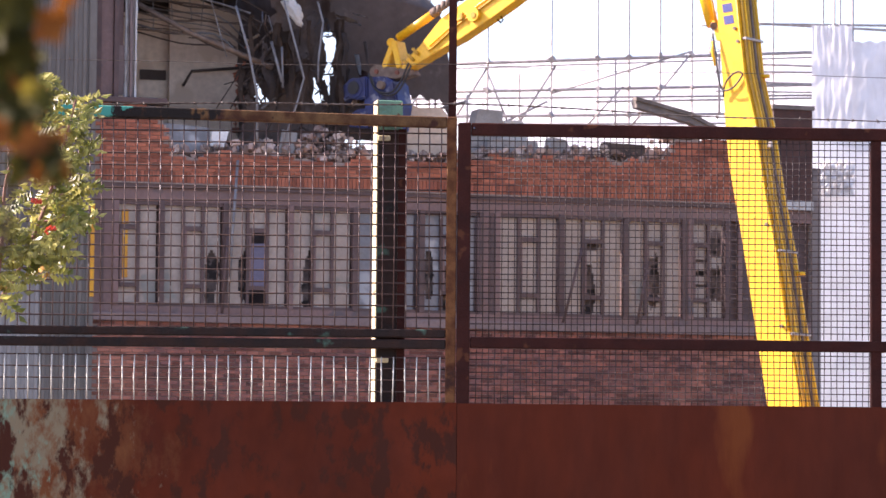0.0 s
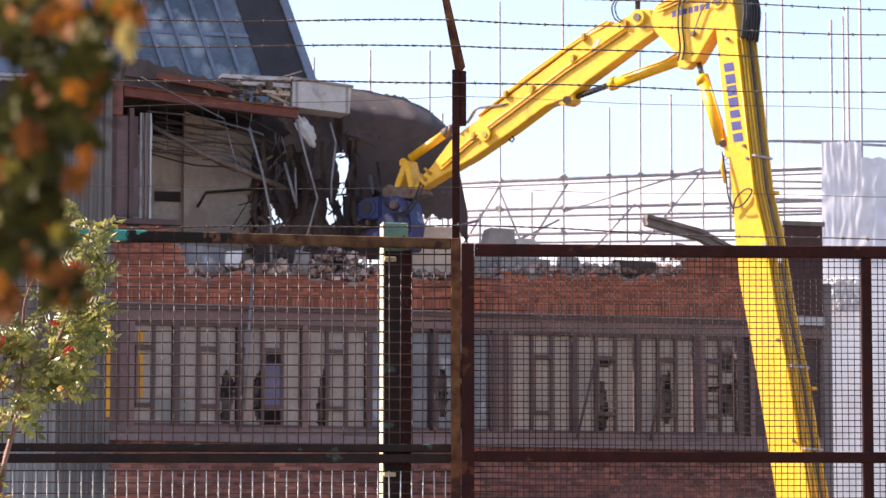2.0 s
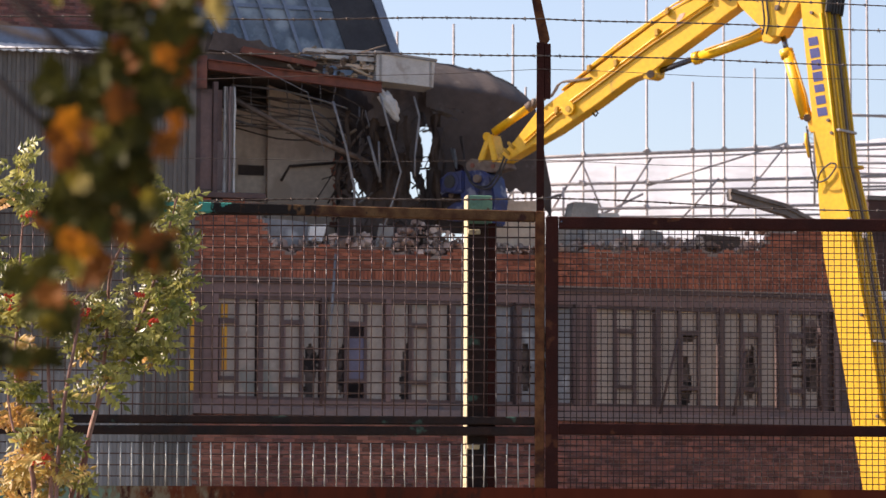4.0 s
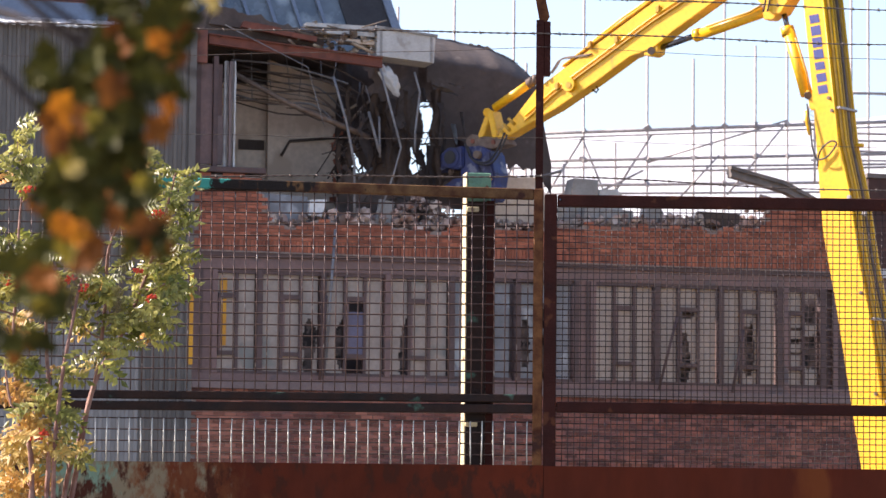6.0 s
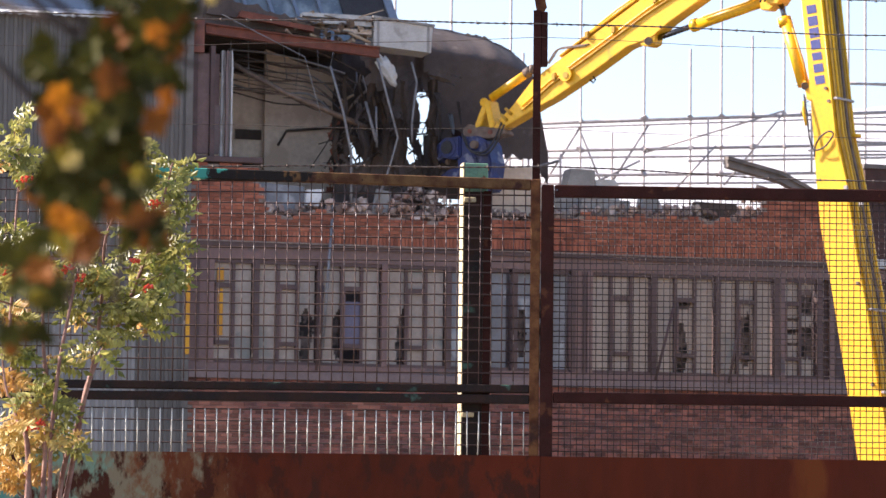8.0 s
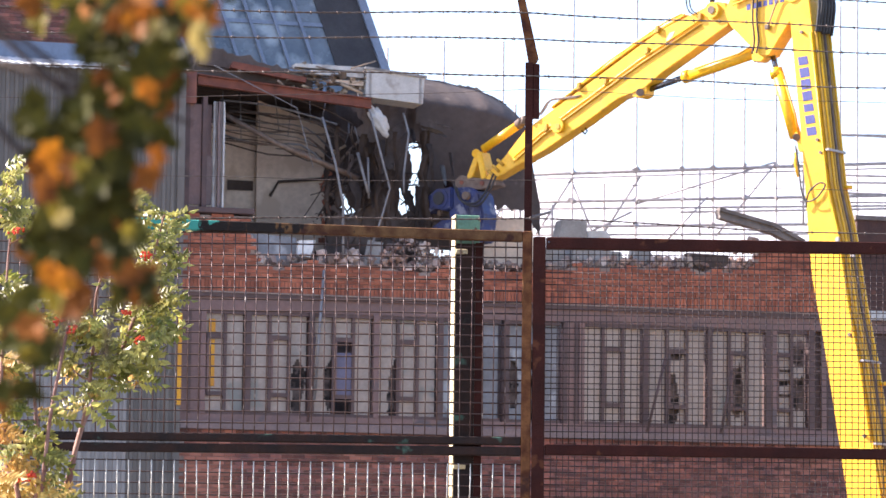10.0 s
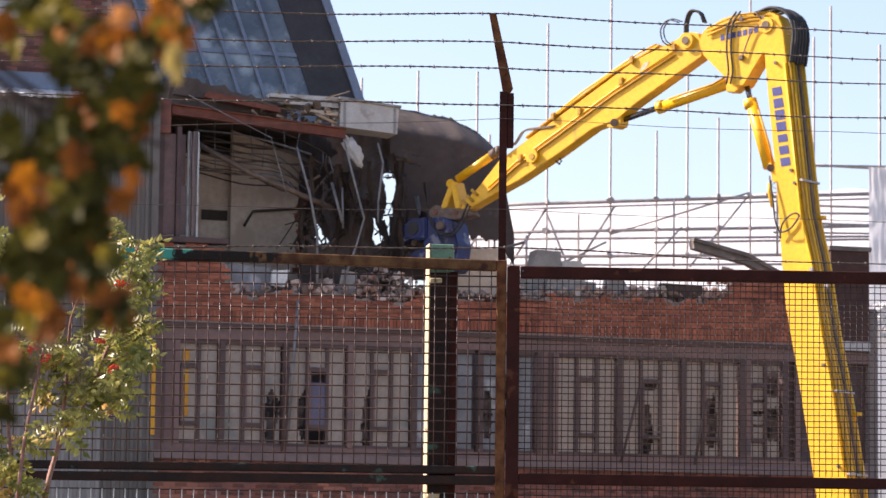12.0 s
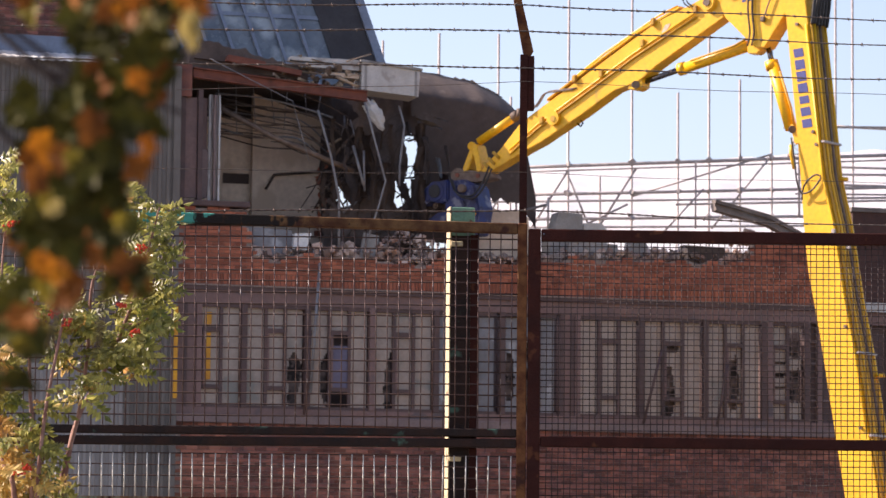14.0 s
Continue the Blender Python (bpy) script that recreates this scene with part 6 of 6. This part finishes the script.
def hang(kind, x, z, big, outer=False):
    th = rng.uniform(0, math.tau)
    al = Vector((0.7 * math.cos(th), rng.uniform(-0.4, 0.4), -abs(math.sin(th)) - 0.2)).normalized()
    sd = al.cross(Vector((rng.uniform(-0.5, 0.5), 1, rng.uniform(-0.5, 0.5)))).normalized()
    at = near(x, z)
    if outer:
        at = Vector((x, NY - 0.04, z))
    lobed(bms[kind], at - al * big * 0.5, al, sd, big, big * rng.uniform(0.6, 0.85))


# sprays of leaves along the twigs: middle, half sizes, number and prevailing colour
SPRAYS = [(-0.269, 2.088, 0.019, 0.015, 6, "lime"),
         (-0.284, 2.094, 0.017, 0.011, 3, "green"),
         (-0.249, 2.055, 0.019, 0.023, 22, "green"),
         (-0.251, 2.047, 0.015, 0.013, 6, "lime"),
         (-0.264, 2.066, 0.011, 0.011, 4, "brown"),
         (-0.228, 2.067, 0.021, 0.013, 9, "brown"),
         (-0.206, 2.034, 0.016, 0.021, 22, "green"),
         (-0.204, 2.056, 0.011, 0.008, 4, "lime"),
         (-0.181, 2.080, 0.013, 0.019, 10, "rust"),
         (-0.194, 2.067, 0.013, 0.015, 8, "brown"),
         (-0.160, 2.097, 0.017, 0.011, 6, "green"),
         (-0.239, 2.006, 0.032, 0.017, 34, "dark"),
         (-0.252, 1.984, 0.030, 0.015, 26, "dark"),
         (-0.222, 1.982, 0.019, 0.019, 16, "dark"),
         (-0.207, 2.011, 0.012, 0.019, 9, "brown"),
         (-0.268, 1.969, 0.030, 0.017, 20, "green"),
         (-0.289, 1.947, 0.017, 0.017, 8, "brown"),
         (-0.259, 1.947, 0.025, 0.017, 14, "green"),
         (-0.234, 1.948, 0.019, 0.017, 10, "green"),
         (-0.259, 1.922, 0.038, 0.019, 22, "green"),
         (-0.280, 1.926, 0.017, 0.013, 5, "lime"),
         (-0.286, 1.898, 0.023, 0.019, 12, "green"),
         (-0.241, 1.898, 0.025, 0.013, 11, "green"),
         (-0.249, 1.883, 0.021, 0.013, 7, "brown"),
         (-0.275, 1.881, 0.021, 0.011, 8, "green"),
         (-0.287, 1.866, 0.013, 0.013, 5, "brown"),
         (-0.272, 1.857, 0.017, 0.015, 9, "rust"),
         (-0.223, 1.869, 0.019, 0.017, 8, "brown"),
         (-0.303, 2.085, 0.011, 0.011, 1, "brown"),
         (-0.300, 2.059, 0.008, 0.011, 1, "brown"),
         (-0.303, 1.990, 0.009, 0.021, 6, "green"),
         (-0.312, 1.840, 0.017, 0.025, 9, "green"),
         (-0.299, 1.819, 0.019, 0.019, 8, "lime"),
         (-0.315, 1.789, 0.019, 0.017, 3, "green")]
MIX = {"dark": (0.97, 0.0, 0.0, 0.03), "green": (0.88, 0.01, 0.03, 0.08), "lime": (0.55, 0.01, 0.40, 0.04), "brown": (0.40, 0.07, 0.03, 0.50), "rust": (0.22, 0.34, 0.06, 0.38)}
for x, z, rx, rz, count, kind in SPRAYS:
    for i in range(round(count * 1.45)):
        r, pick = rng.random(), "green"
        for name, share in zip(("green", "orange", "yellow", "brown"), MIX[kind]):
            if r < share:
                pick = name
                break
            r -= share
        ang, rad = rng.uniform(0, math.tau), rng.random() ** 0.6
        hang(pick, x + rx * rad * math.cos(ang), z + rz * rad * math.sin(ang), rng.uniform(0.020, 0.034))
# single leaves; peach and cream ones have the sun put into their colour
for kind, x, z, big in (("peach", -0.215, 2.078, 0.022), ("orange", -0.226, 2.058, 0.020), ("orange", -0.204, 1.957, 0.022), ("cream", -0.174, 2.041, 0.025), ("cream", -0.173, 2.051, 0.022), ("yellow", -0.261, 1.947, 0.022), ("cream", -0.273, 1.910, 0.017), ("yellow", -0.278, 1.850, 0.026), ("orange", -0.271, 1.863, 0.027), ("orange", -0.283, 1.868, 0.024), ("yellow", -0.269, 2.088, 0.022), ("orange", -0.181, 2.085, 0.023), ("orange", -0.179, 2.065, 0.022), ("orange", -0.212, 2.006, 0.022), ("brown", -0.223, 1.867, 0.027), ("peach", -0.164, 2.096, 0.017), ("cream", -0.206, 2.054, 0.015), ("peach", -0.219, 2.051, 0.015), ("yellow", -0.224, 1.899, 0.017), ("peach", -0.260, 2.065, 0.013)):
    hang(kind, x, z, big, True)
for k, m in (("green", LEAF_GREEN), ("orange", LEAF_ORANGE), ("yellow", LEAF_YELLOW), ("brown", LEAF_BROWN), ("peach", LEAF_ORANGE_LIT), ("cream", LEAF_YELLOW_LIT)):
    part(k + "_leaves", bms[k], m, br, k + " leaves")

# ---- bricks, laid course by course ----
BL, BH, GAP = 0.215, 0.065, 0.010
unit = mesh_of("brick", wbox(-BL / 2, BL / 2, -0.012, 0.03, -BH / 2, BH / 2, bevel=0.004), BRICK)
soldier = mesh_of("brick", wbox(-BH / 2, BH / 2, -0.012, 0.03, -BL / 2, BL / 2, bevel=0.004), BRICK)
rest_v, rest_f = [], []
low_v, low_f = [], []


def rest_brick(vv, ff, u, z, w, h, out, back=0.0):
    k = len(vv)
    for d in (back - out, back + 0.03):
        for du, dz in ((-w / 2, -h / 2), (w / 2, -h / 2), (w / 2, h / 2), (-w / 2, h / 2)):
            vv.append(F(u + du, d, z + dz))
    ff.extend([(k, k + 1, k + 2, k + 3), (k, k + 4, k + 5, k + 1), (k + 1, k + 5, k + 6, k + 2), (k + 2, k + 6, k + 7, k + 3), (k + 3, k + 7, k + 4, k)])


rng = random.Random(77)
count = 0
u = 0.04
while u < U1 - 0.05:
    if u < 5.6 and count < 80:
        ob = new("brick", soldier)
        ob.parent, ob.matrix_basis = band, FAC @ Matrix.Translation((u, rng.uniform(-0.004, 0.003), 8.13 + BL / 2))
        count += 1
    else:
        rest_brick(rest_v, rest_f, u, 8.13 + BL / 2, BH, BL, 0.012 + rng.uniform(-0.003, 0.004))
    u += BH + GAP
row_i = 0
z = 8.13 + BL + GAP + BH / 2
while z < 9.7:
    u = U0 + (0.11 if row_i % 2 else 0.22)
    while u < U1 - 0.1:
        if z + BH / 2 < crest(u) + rng.uniform(-0.05, 0.04):
            if u < 6.0 and count < 300:
                ob = new("brick", unit)
                ob.parent, ob.matrix_basis = band, FAC @ Matrix.Translation((u, rng.uniform(-0.005, 0.004), z)) @ Matrix.Rotation(rng.uniform(-0.01, 0.01), 4, "Y")
                count += 1
            else:
                rest_brick(rest_v, rest_f, u, z, BL, BH, 0.012 + rng.uniform(-0.003, 0.005))
        u += BL + GAP
    z += BH + GAP
    row_i += 1
unit_dark = mesh_of("brick", wbox(-BL / 2, BL / 2, -0.012, 0.03, -BH / 2, BH / 2, bevel=0.004), BRICK_MOTTLED)
low_count = 0
z, row_i = 2.2, 0
while z < 5.43:
    u = U0 + (0.11 if row_i % 2 else 0.22)
    while u < U1 - 0.1:
        if 3.95 < z < 5.4 and u < 5.2 and low_count < 300:
            ob = new("brick", unit_dark)
            ob.parent, ob.matrix_basis = wall, FAC @ Matrix.Translation((u, rng.uniform(-0.005, 0.004), z))
            low_count += 1
        else:
            rest_brick(low_v, low_f, u, z, BL, BH, 0.012 + rng.uniform(-0.003, 0.005))
        u += BL + GAP
    z += BH + GAP
    row_i += 1
rear_v, rear_f = [], []
z, row_i = 12.75, 0
while z < 15.2:
    u = -6.0 + (0.11 if row_i % 2 else 0.22)
    while u < -0.5:
        rest_brick(rear_v, rear_f, u, z, BL, BH, 0.012 + rng.uniform(-0.003, 0.005), 3.11)
        u += BL + GAP
    z += BH + GAP
    row_i += 1
for name, vv, ff, m, parent in (("brick_courses", rear_v, rear_f, BRICK_DARK, hb), ("brick_courses", rest_v, rest_f, BRICK_ISLE, band), ("brick_courses", low_v, low_f, BRICK_DARK, wall)):
    me = bpy.data.meshes.new(name)
    me.from_pydata([tuple(v) for v in vv], [], ff)
    me.materials.append(m)
    ob = new(name, me)
    ob.parent = parent
    ob.matrix_parent_inverse = parent.matrix_basis.inverted()
    tagged(ob, kind="stuff")
